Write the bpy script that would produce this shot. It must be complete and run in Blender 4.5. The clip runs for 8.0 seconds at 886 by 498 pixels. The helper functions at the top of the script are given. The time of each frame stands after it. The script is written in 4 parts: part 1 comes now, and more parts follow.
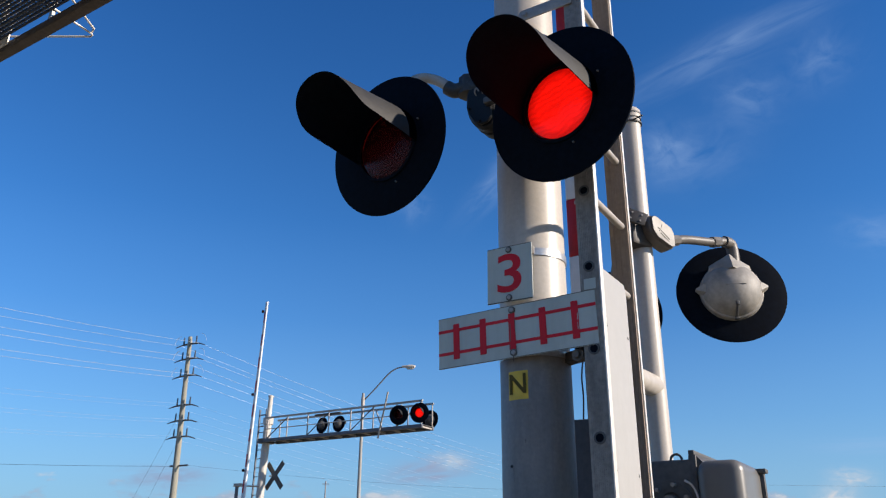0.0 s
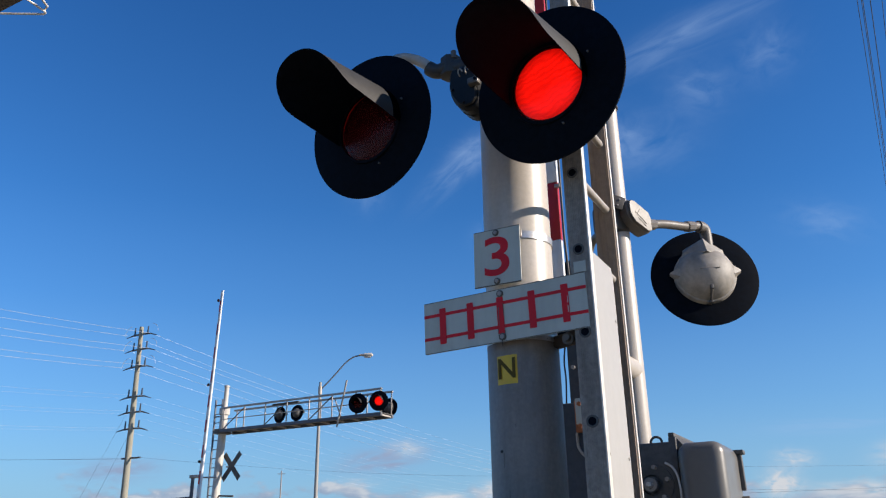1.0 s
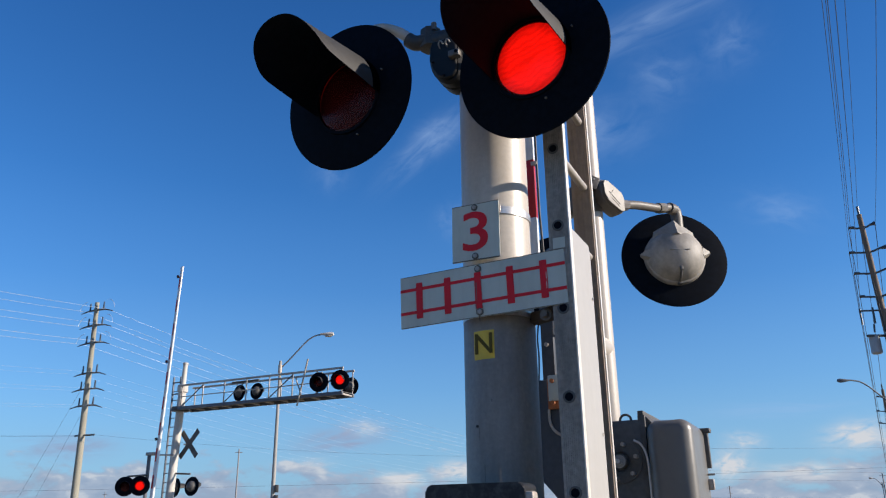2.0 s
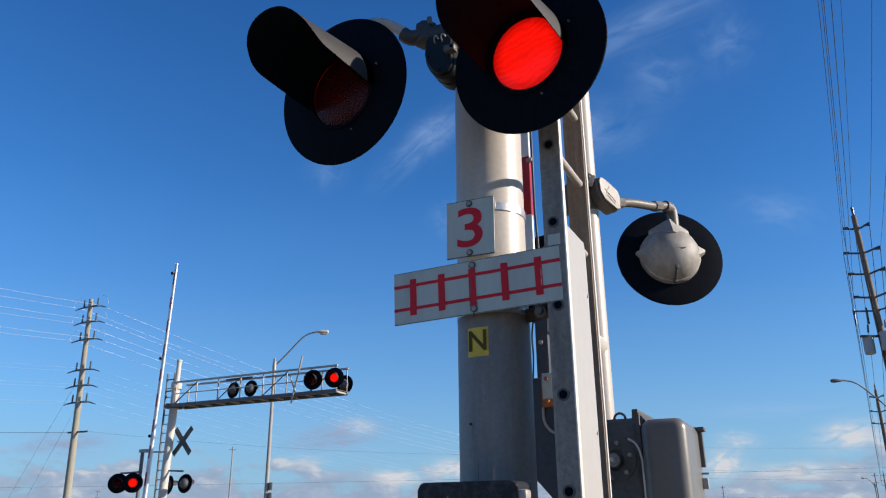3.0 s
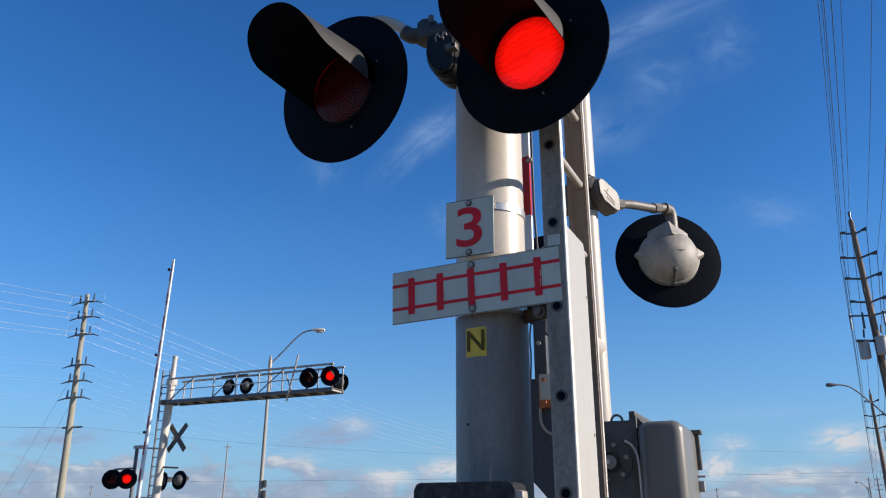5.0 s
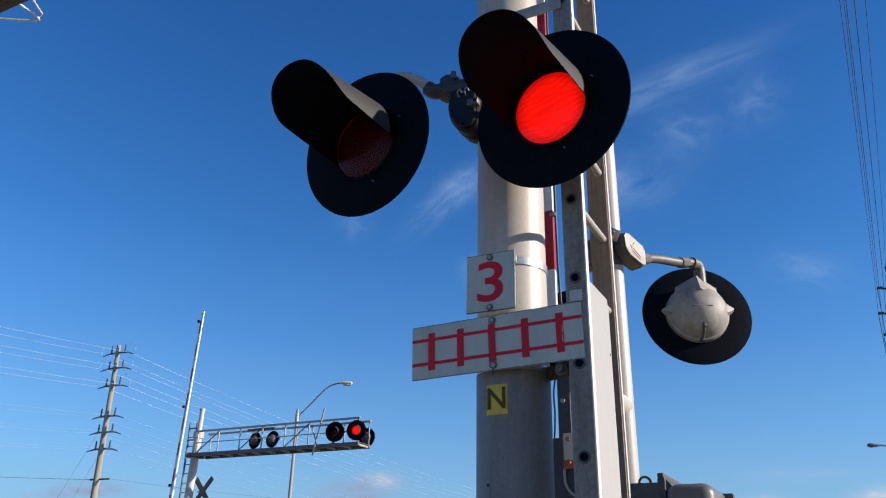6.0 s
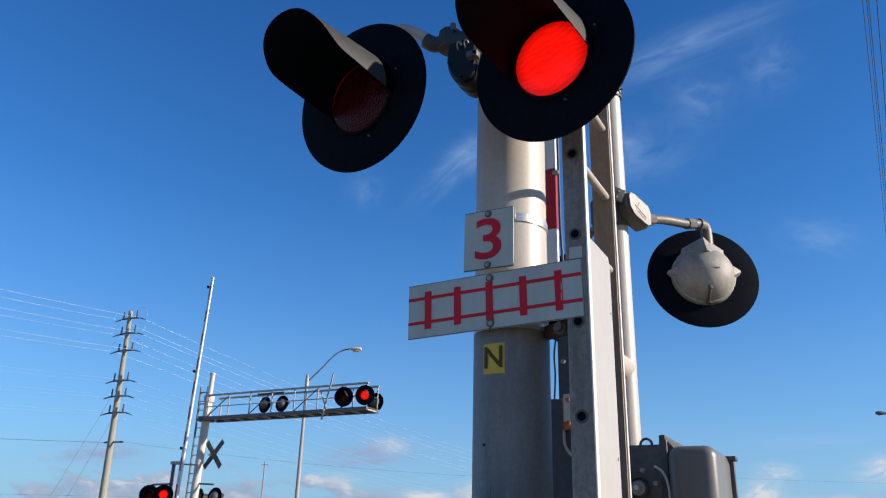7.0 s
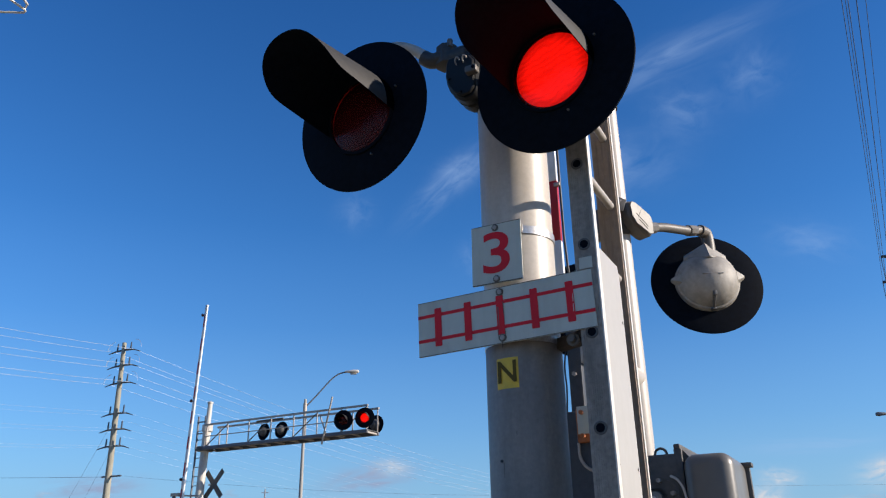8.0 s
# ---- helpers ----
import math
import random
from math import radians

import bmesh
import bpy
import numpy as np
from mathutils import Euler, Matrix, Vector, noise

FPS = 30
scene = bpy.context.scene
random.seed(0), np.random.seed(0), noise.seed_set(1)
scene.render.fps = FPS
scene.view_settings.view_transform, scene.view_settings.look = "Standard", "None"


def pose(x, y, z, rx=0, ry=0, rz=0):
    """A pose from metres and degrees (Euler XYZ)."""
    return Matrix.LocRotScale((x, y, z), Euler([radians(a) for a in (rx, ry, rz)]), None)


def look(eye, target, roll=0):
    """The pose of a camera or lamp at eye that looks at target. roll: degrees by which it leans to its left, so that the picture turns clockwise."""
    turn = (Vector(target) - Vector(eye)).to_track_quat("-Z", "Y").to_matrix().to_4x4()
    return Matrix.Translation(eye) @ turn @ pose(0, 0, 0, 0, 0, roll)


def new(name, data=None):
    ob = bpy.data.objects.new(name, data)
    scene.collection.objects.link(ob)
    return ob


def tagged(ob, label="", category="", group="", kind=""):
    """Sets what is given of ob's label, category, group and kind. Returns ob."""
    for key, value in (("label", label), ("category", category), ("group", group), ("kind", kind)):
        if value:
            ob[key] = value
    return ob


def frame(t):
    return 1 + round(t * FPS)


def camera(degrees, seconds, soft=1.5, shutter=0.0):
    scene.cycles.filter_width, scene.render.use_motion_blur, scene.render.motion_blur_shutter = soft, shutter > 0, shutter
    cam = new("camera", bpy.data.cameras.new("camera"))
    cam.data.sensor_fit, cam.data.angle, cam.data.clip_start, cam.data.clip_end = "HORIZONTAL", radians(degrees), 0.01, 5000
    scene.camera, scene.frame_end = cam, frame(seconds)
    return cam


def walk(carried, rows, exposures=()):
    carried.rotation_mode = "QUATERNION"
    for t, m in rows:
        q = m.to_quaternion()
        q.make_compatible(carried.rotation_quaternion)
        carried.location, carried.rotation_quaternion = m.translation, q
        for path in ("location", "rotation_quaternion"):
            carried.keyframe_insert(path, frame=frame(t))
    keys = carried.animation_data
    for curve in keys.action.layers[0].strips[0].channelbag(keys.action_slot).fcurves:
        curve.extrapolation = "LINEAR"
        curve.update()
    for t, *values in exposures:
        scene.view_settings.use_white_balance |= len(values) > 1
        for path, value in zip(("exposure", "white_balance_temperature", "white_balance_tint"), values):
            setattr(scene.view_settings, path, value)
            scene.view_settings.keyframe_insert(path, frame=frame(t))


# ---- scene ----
cam = camera(59.48, 8.0, soft=1.2)
ROWS = [
    (0, 0.0000, 0.0000, 1.6200, 4.641, 21.847, -0.504),
    (0.5, -0.0480, 0.0292, 1.6187, 3.142, 20.529, -0.373),
    (1, -0.1222, 0.0527, 1.6230, 1.602, 20.967, 0.809),
    (1.5, -0.1711, 0.0885, 1.6128, -0.077, 19.484, 0.582),
    (1.7, -0.1821, 0.0888, 1.6104, -0.562, 19.492, 0.597),
    (2.8, -0.1802, 0.0911, 1.6044, -3.102, 19.727, 0.739),
    (3, -0.1771, 0.1141, 1.6080, -1.856, 19.431, 0.467),
    (3.5, -0.1823, 0.1392, 1.6052, -0.390, 18.195, 0.069),
    (4, -0.1865, 0.1392, 1.6035, -1.443, 18.599, -0.011),
    (4.2, -0.1857, 0.1379, 1.6066, -1.838, 18.684, 0.063),
    (5.3, -0.1792, 0.1239, 1.6117, -2.346, 20.383, -0.156),
    (5.5, -0.1738, 0.1316, 1.6138, -2.237, 21.380, -0.365),
    (6, -0.1520, 0.1509, 1.6273, -0.371, 23.287, -1.111),
    (6.5, -0.1314, 0.1934, 1.6223, 0.760, 22.015, -1.658),
    (7, -0.1044, 0.2308, 1.6185, 0.254, 20.880, -1.531),
    (7.5, -0.1106, 0.2456, 1.6119, 1.035, 20.878, -0.836),
    (8, -0.1601, 0.2539, 1.6163, 0.560, 22.258, 0.834),
]
walk(cam, [(t, pose(x, y, z, 90 + pitch, roll, yaw)) for t, x, y, z, yaw, pitch, roll in ROWS], [(0.0, 0.57), (5.9, 0.57), (6.4, 0.64), (7.4, 0.62), (8.0, 0.61)])

# ---- light ----
SUN_AZ, SUN_EL = 103.0, 21.5
sun_data = bpy.data.lights.new("sun", "SUN")
sun_data.energy, sun_data.angle, sun_data.color = 5.0, radians(0.55), (1.0, 0.88, 0.755)
sun = new("sun", sun_data)
sun_way = Vector((math.sin(radians(SUN_AZ)) * math.cos(radians(SUN_EL)), math.cos(radians(SUN_AZ)) * math.cos(radians(SUN_EL)), math.sin(radians(SUN_EL))))
sun.matrix_world = look(sun_way * 60, (0, 0, 0))


class Tree:
    """A short way to write node trees."""

    def __init__(self, tree):
        self.tree = tree
        tree.nodes.clear()

    def node(self, kind, values=None):
        n = self.tree.nodes.new(kind)
        self.fill(n, values or {})
        return n

    def fill(self, n, values):
        for k, val in values.items():
            if isinstance(val, bpy.types.NodeSocket):
                self.tree.links.new(val, n.inputs[k])
            else:
                n.inputs[k].default_value = val

    def math(self, op, a, b=0.0, clamp=False):
        n = self.node("ShaderNodeMath", {0: a, 1: b})
        n.operation, n.use_clamp = op, clamp
        return n.outputs[0]

    def dot(self, a, b):
        n = self.node("ShaderNodeVectorMath", {0: a, 1: b})
        n.operation = "DOT_PRODUCT"
        return n.outputs[1]

    def wave(self, vector, scale, distortion, detail):
        n = self.node("ShaderNodeTexWave", {"Vector": vector, "Scale": scale, "Distortion": distortion, "Detail": detail})
        n.bands_direction = "Z"
        return n.outputs[1]

    def ramp(self, fac, stops, smooth=False):
        n = self.node("ShaderNodeValToRGB", {0: fac})
        e = n.color_ramp.elements
        while len(e) < len(stops):
            e.new(0.5)
        for el, (p, c) in zip(e, stops):
            el.position, el.color = p, (*c, 1) if len(c) == 3 else c
        if smooth:
            n.color_ramp.interpolation = "EASE"
        return n.outputs[0]

    def mix(self, fac, a, b, blend="MIX"):
        n = self.node("ShaderNodeMix")
        n.data_type, n.blend_type = "RGBA", blend
        self.fill(n, {0: fac, 6: a, 7: b})
        return n.outputs[2]

    def noise(self, vector, scale, detail=4.0, rough=0.55, distort=0.0):
        return self.node("ShaderNodeTexNoise", {"Vector": vector, "Scale": scale, "Detail": detail, "Roughness": rough, "Distortion": distort}).outputs[0]


def grey(x):
    return (x, x, x)


def make_world():
    world = bpy.data.worlds.new("sky")
    scene.world = world
    world.use_nodes = True
    t = Tree(world.node_tree)
    n = t.node("ShaderNodeTexSky")
    n.sky_type, n.sun_disc, n.sun_elevation, n.sun_rotation = "NISHITA", False, radians(SUN_EL), radians(SUN_AZ)
    n.altitude, n.air_density, n.dust_density, n.ozone_density = 150.0, 1.0, 0.3, 2.0
    way = t.node("ShaderNodeTexCoord").outputs["Generated"]
    up = t.node("ShaderNodeSeparateXYZ", {0: way}).outputs[2]
    sky = t.mix(1.0, n.outputs[0], t.ramp(up, [(0.1, (0.425, 0.915, 1.41)), (0.35, (0.355, 0.895, 1.48)), (0.65, (0.24, 0.75, 1.39))]), "MULTIPLY")
    k = 0.683 / SKY_STRENGTH
    # pale haze towards the horizon
    sky = t.mix(t.ramp(up, [(0.0, grey(0.9)), (0.06, grey(0.68)), (0.16, grey(0.30)), (0.28, grey(0.07)), (0.4, grey(0.0))]), sky, (0.30 * k, 0.475 * k, 0.675 * k, 1))
    # cumulus low over the horizon, thinning upwards
    def puffs(shift):
        return t.noise(t.node("ShaderNodeMapping", {"Vector": way, "Location": shift, "Scale": (1.0, 1.0, 2.2)}).outputs[0], 16.0, 9.0, 0.56, 0.2)
    here, lit_side = puffs((3.1, 0.4, 0.0)), puffs((3.112, 0.397, 0.016))
    need = t.ramp(up, [(0.0, grey(0.28)), (0.035, grey(0.36)), (0.065, grey(0.485)), (0.10, grey(0.72)), (0.14, grey(0.95))])
    cover = t.ramp(t.math("ADD", t.math("MULTIPLY", t.math("SUBTRACT", here, need), 3.6), 0.33), [(0.2, grey(0)), (0.75, grey(1))], True)
    light = t.math("ADD", t.math("MULTIPLY", t.math("SUBTRACT", here, lit_side), 3.6), 0.40, True)
    light = t.math("MULTIPLY", light, t.ramp(here, [(0.35, grey(0.35)), (0.62, grey(1.0))]))
    tone = t.ramp(light, [(0.15, (0.30 * k, 0.365 * k, 0.50 * k)), (0.6, (0.40 * k, 0.45 * k, 0.565 * k)), (0.95, (0.60 * k, 0.62 * k, 0.665 * k))])
    sky = t.mix(t.math("MULTIPLY", cover, 0.82), sky, tone)
    # thin high wisps and two soft grey banks: middle, half length, half breadth (degrees), slant, strength, tone
    for az, el, long, broad, slant, amount, colour in WISPS:
        a, e = radians(az), radians(el)
        mid = Vector((math.sin(a) * math.cos(e), math.cos(a) * math.cos(e), math.sin(e)))
        right = Vector((math.cos(a), -math.sin(a), 0))
        over = right.cross(mid)
        c, d = math.cos(radians(slant)), math.sin(radians(slant))
        along, across = right * c + over * d, over * c - right * d
        x = t.math("DIVIDE", t.dot(way, tuple(along)), math.sin(radians(long)))
        y = t.math("DIVIDE", t.dot(way, tuple(across)), math.sin(radians(broad)))
        fall = t.math("POWER", 2.72, t.math("MULTIPLY", t.math("ADD", t.math("MULTIPLY", x, x), t.math("MULTIPLY", y, y)), -1.0))
        fall = t.math("MULTIPLY", fall, t.math("GREATER_THAN", t.dot(way, tuple(mid)), 0.0))
        grain = t.node("ShaderNodeCombineXYZ", {0: t.math("MULTIPLY", x, 1.0), 1: t.math("MULTIPLY", y, 1.1), 2: az})
        rough = t.ramp(t.noise(grain.outputs[0], 1.1, 6.0, 0.55, 0.6), [(0.28, grey(0)), (0.75, grey(1))])
        sky = t.mix(t.math("MULTIPLY", t.math("MULTIPLY", fall, rough), amount, True), sky, tuple(v * k for v in colour) + (1,))
    back = t.node("ShaderNodeBackground", {"Color": sky, "Strength": SKY_STRENGTH})
    out = t.node("ShaderNodeOutputWorld")
    world.node_tree.links.new(back.outputs[0], out.inputs[0])


SKY_STRENGTH = 0.076
HIGH, BANK, HEAP = (0.36, 0.52, 0.80), (0.29, 0.385, 0.57), (0.63, 0.655, 0.70)
WISPS = [
    (18.3, 34.1, 6.5, 1.1, 15, 0.36, HIGH),
    (25.2, 32.0, 1.8, 1.6, 13, 0.28, HIGH),
    (14.9, 27.4, 3.1, 1.8, 9, 0.32, HIGH),
    (13.0, 28.1, 1.5, 1.6, -32, 0.40, HIGH),
    (0.5, 27.2, 3.3, 0.9, 41, 0.48, HIGH),
    (1.5, 28.1, 1.6, 0.9, 7, 0.35, HIGH),
    (19.8, 30.6, 2.0, 1.5, -10, 0.30, HIGH),
    (-7.3, 24.9, 1.2, 1.2, 34, 0.20, HIGH),
    (26.9, 20.2, 2.1, 1.0, -20, 0.30, HIGH),
    (2.6, 21.6, 1.1, 1.2, -50, 0.30, HIGH),
    (-5.8, 5.8, 2.6, 0.8, 8, 1.8, BANK),
    (-23.6, 5.0, 2.2, 0.7, 4, 1.7, BANK),
    (24.5, 7.0, 4.0, 0.5, -1, 0.35, HIGH),
    (2.4, 3.6, 1.2, 0.55, 4, 2.6, HEAP),
    (-1.4, 3.0, 1.4, 0.45, -2, 2.4, HEAP),
    (-8.2, 4.1, 1.4, 0.35, 3, 1.1, HEAP),
    (21.2, 3.5, 1.0, 0.75, 8, 2.6, HEAP),
    (22.2, 5.1, 1.0, 0.45, -5, 1.2, HEAP),
    (29.2, 5.1, 1.7, 0.70, 6, 2.2, HEAP),
    (25.5, 2.9, 2.2, 0.50, 0, 1.8, HEAP),
    (-4.2, 6.6, 1.1, 0.5, -4, 0.9, HEAP),
]
make_world()


# ---- materials ----
def material(name, colour, rough=0.6, metal=0.0, vary=0.12, scale=30.0, stain=None, stain_amount=0.4, stain_scale=4.0, bump=0.15, bump_scale=None, streaks=False, gloss=0.5):
    """Paint or metal with fine grain, larger stains and slight relief."""
    m = bpy.data.materials.new(name)
    m.use_nodes = True
    t = Tree(m.node_tree)
    where = t.node("ShaderNodeTexCoord").outputs["Object"]
    fine = t.noise(where, scale, 5.0, 0.6)
    big = t.noise(t.node("ShaderNodeMapping", {"Vector": where, "Scale": (1, 1, 0.18) if streaks else (1, 1, 1)}).outputs[0], stain_scale, 6.0, 0.65)
    lo, hi = [tuple(min(1, c * k) for c in colour) for k in (1 - vary, 1 + vary)]
    col = t.ramp(fine, [(0.3, lo), (0.7, hi)])
    if stain:
        col = t.mix(t.math("MULTIPLY", t.ramp(big, [(0.45, grey(0)), (0.72, grey(1))]), stain_amount), col, (*stain, 1))
    r = t.math("ADD", t.math("MULTIPLY", big, 0.3), rough - 0.15, True)
    b = t.node("ShaderNodeBump", {"Strength": bump, "Distance": 0.002, "Height": t.noise(where, bump_scale or scale * 3, 4.0)})
    p = t.node("ShaderNodeBsdfPrincipled", {"Base Color": col, "Roughness": r, "Metallic": metal, "Specular IOR Level": gloss, "Normal": b.outputs[0]})
    o = t.node("ShaderNodeOutputMaterial")
    m.node_tree.links.new(p.outputs[0], o.inputs[0])
    return m


def lens_material():
    """Red moulded lens: lets red light through, with a gloss and fine prisms."""
    m = bpy.data.materials.new("red_lens")
    m.use_nodes = True
    t = Tree(m.node_tree)
    where = t.node("ShaderNodeTexCoord").outputs["Object"]
    ribs = t.wave(where, 14.0, 1.5, 1.0)
    b = t.node("ShaderNodeBump", {"Strength": 0.02, "Distance": 0.002, "Height": ribs})
    clear = t.node("ShaderNodeBsdfTransparent", {"Color": (0.95, 0.10, 0.07, 1)})
    body = t.node("ShaderNodeBsdfPrincipled", {"Base Color": (0.10, 0.010, 0.011, 1), "Roughness": 0.28, "Specular IOR Level": 0.36, "Normal": b.outputs[0]})
    mx = t.node("ShaderNodeMixShader", {0: 0.4, 1: clear.outputs[0], 2: body.outputs[0]})
    o = t.node("ShaderNodeOutputMaterial")
    m.node_tree.links.new(mx.outputs[0], o.inputs[0])
    return m


def glow_material():
    """The lit face of a lamp: red, a little uneven."""
    m = bpy.data.materials.new("lit_red")
    m.use_nodes = True
    t = Tree(m.node_tree)
    where = t.node("ShaderNodeTexCoord").outputs["Object"]
    cells = t.wave(t.node("ShaderNodeMapping", {"Vector": where, "Rotation": (0, 0.25, 0)}).outputs[0], 13.0, 11.0, 4.0)
    far_out = t.node("ShaderNodeVectorMath", {0: where})
    far_out.operation = "LENGTH"
    edge = t.ramp(far_out.outputs[1], [(0.095, grey(1.0)), (0.138, grey(0.45))])
    s = t.math("MULTIPLY", t.math("ADD", t.math("MULTIPLY", cells, 0.34), 1.02), edge)
    e = t.node("ShaderNodeEmission", {"Color": (1.0, 0.06, 0.035, 1), "Strength": s})
    o = t.node("ShaderNodeOutputMaterial")
    m.node_tree.links.new(e.outputs[0], o.inputs[0])
    return m


def ground_material():
    m = bpy.data.materials.new("gravel_and_grass")
    m.use_nodes = True
    t = Tree(m.node_tree)
    where = t.node("ShaderNodeTexCoord").outputs["Object"]
    stones = t.node("ShaderNodeTexVoronoi", {"Vector": where, "Scale": 28.0})
    col = t.mix(t.ramp(t.noise(where, 0.35, 6.0), [(0.42, grey(0)), (0.6, grey(1))]), t.ramp(stones.outputs[0], [(0.0, (0.16, 0.14, 0.11)), (0.6, (0.30, 0.26, 0.20))]), t.ramp(t.noise(where, 14.0), [(0.3, (0.14, 0.12, 0.05)), (0.7, (0.28, 0.23, 0.12))]))
    b = t.node("ShaderNodeBump", {"Strength": 0.6, "Distance": 0.02, "Height": stones.outputs[0]})
    p = t.node("ShaderNodeBsdfPrincipled", {"Base Color": col, "Roughness": 0.95, "Normal": b.outputs[0]})
    o = t.node("ShaderNodeOutputMaterial")
    m.node_tree.links.new(p.outputs[0], o.inputs[0])
    return m


MAST = material("silver_mast_paint", (0.43, 0.392, 0.345), 0.42, 0.0, 0.07, 60, (0.27, 0.225, 0.185), 0.45, 8.0, 0.08, streaks=True)
# lower mast tube, about half the tone of the upper
LOWTUBE = material("darker_grey_steel", (0.215, 0.185, 0.155), 0.5, 0.0, 0.12, 60, (0.11, 0.088, 0.07), 0.65, 11.0, 0.1, streaks=True)
GALV = material("weathered_aluminium", (0.38, 0.34, 0.30), 0.5, 0.25, 0.12, 45, (0.2, 0.175, 0.15), 0.5, 5.0, 0.2, streaks=True)
RIBBED = material("grimy_aluminium", (0.27, 0.242, 0.21), 0.6, 0.15, 0.25, 50, (0.09, 0.08, 0.07), 0.7, 9.0, 0.3, streaks=True)
BROWNED = material("brown_stained_aluminium", (0.20, 0.155, 0.115), 0.6, 0.1, 0.15, 40, (0.09, 0.068, 0.05), 0.6, 7.0, 0.15, streaks=True)
PANEL = material("white_panel", (0.352, 0.338, 0.315), 0.5, 0.0, 0.03, 25, (0.28, 0.262, 0.238), 0.5, 3.0, 0.05, streaks=True)
BLACK = material("matt_black_paint", (0.0032, 0.0052, 0.0095), 0.62, 0.0, 0.3, 40, (0.008, 0.008, 0.009), 0.3, 6.0, 0.06, gloss=0.04)
NECK = material("flat_black_neck", (0.0008, 0.0009, 0.0011), 0.9, gloss=0.0)
HOODOUT = material("dull_grey_black_hood", (0.030, 0.029, 0.028), 0.6, 0.0, 0.15, 40, (0.046, 0.043, 0.040), 0.4, 6.0, 0.08, gloss=0.3)
# junction box colour, nearly black to include the lamp disc's shade
IRON = material("shaded_cast_iron", (0.010, 0.0095, 0.009), 0.5, 0.0, 0.25, 50, (0.024, 0.021, 0.018), 0.4, 9.0, 0.25, gloss=0.3)
CAST = material("cast_grey_paint", (0.115, 0.102, 0.088), 0.5, 0.0, 0.16, 50, (0.06, 0.052, 0.044), 0.5, 7.0, 0.25)
# cast grey darkened to hold the shade behind the lamp discs
CASTSHADE = material("shaded_cast_paint", (0.040, 0.035, 0.031), 0.5, 0.0, 0.25, 50, (0.075, 0.066, 0.056), 0.4, 9.0, 0.25)
BOWL = material("dusty_grey_bowl", (0.30, 0.278, 0.245), 0.6, 0.0, 0.14, 35, (0.11, 0.098, 0.084), 0.6, 6.0, 0.2)
MECH = material("grey_mechanism_paint", (0.20, 0.185, 0.16), 0.5, 0.0, 0.08, 40, (0.12, 0.11, 0.095), 0.35, 5.0, 0.12)
DARKMECH = material("dark_grey_steel", (0.085, 0.082, 0.078), 0.6, 0.2, 0.2, 40, (0.05, 0.048, 0.045), 0.4, 6.0, 0.2)
NAVY = material("dark_blue_grey_plate", (0.035, 0.042, 0.055), 0.55, 0.0, 0.2, 40, (0.06, 0.06, 0.06), 0.4, 5.0, 0.1)
SIGN = material("weathered_white_sign_sheet", (0.445, 0.475, 0.425), 0.5, 0.0, 0.04, 18, (0.30, 0.30, 0.265), 0.5, 9.0, 0.05, streaks=True)
SIGNRED = material("red_sign_sheet", (0.60, 0.012, 0.024), 0.5, 0.0, 0.1, 25, (0.36, 0.02, 0.025), 0.5, 8.0, 0.03, gloss=0.25)
ARMRED = material("red_reflective_tape", (0.42, 0.012, 0.015), 0.4, 0.0, 0.1, 25, (0.25, 0.015, 0.02), 0.3, 6.0, 0.05)
ARMWHITE = material("white_reflective_tape", (0.66, 0.67, 0.68), 0.4, 0.0, 0.04, 25, (0.5, 0.5, 0.48), 0.3, 6.0, 0.05)
YELLOW = material("yellow_label", (0.66, 0.44, 0.035), 0.5, 0.0, 0.08, 30, (0.46, 0.31, 0.05), 0.5, 20.0, 0.03)
INK = material("dark_letter", (0.088, 0.060, 0.010), 0.6, gloss=0.2)
BOLT = material("zinc_bolt", (0.32, 0.29, 0.26), 0.5, 0.3, 0.15, 80)
RUST = material("rusty_orange_bracket", (0.36, 0.12, 0.04), 0.75, 0.0, 0.3, 60, (0.16, 0.06, 0.03), 0.5, 20.0, 0.3)
CABLE = material("black_cable", (0.015, 0.015, 0.017), 0.6)
GREYWOOD = material("silvered_pole_wood", (0.26, 0.25, 0.25), 0.85, 0.0, 0.15, 6, (0.17, 0.16, 0.16), 0.5, 1.0, 0.2, streaks=True)
WOOD = material("weathered_grey_pole_wood", (0.265, 0.255, 0.205), 0.85, 0.0, 0.2, 12, (0.21, 0.18, 0.135), 0.5, 2.0, 0.4, streaks=True)
DARKWOOD = material("dark_creosoted_pole_wood", (0.17, 0.125, 0.09), 0.85, 0.0, 0.25, 12, (0.09, 0.07, 0.055), 0.5, 2.0, 0.4, streaks=True)
CONCRETE = material("pale_concrete_pole", (0.31, 0.30, 0.28), 0.8, 0.0, 0.1, 20, (0.22, 0.21, 0.19), 0.4, 2.0, 0.2, streaks=True)
DUSTY = material("dusty_black_case", (0.012, 0.013, 0.016), 0.5, 0.0, 0.4, 14, (0.10, 0.10, 0.10), 0.55, 26.0, 0.1, gloss=0.3)
WIRE = material("bare_wire", (0.66, 0.74, 0.84), 0.3, 0.6, 0.05)
DARKWIRE = material("insulated_wire", (0.03, 0.035, 0.045), 0.5)
PORCELAIN = material("dark_insulator", (0.05, 0.06, 0.075), 0.35)
TANK = material("transformer_paint", (0.32, 0.33, 0.34), 0.5)
REFLECTOR = material("dark_lamp_reflector", (0.012, 0.002, 0.0025), 0.5, gloss=0.1)
STRAP = material("bright_bare_metal", (0.66, 0.62, 0.56), 0.45, 0.2, 0.1, 60, (0.4, 0.36, 0.31), 0.4, 14.0, 0.1)
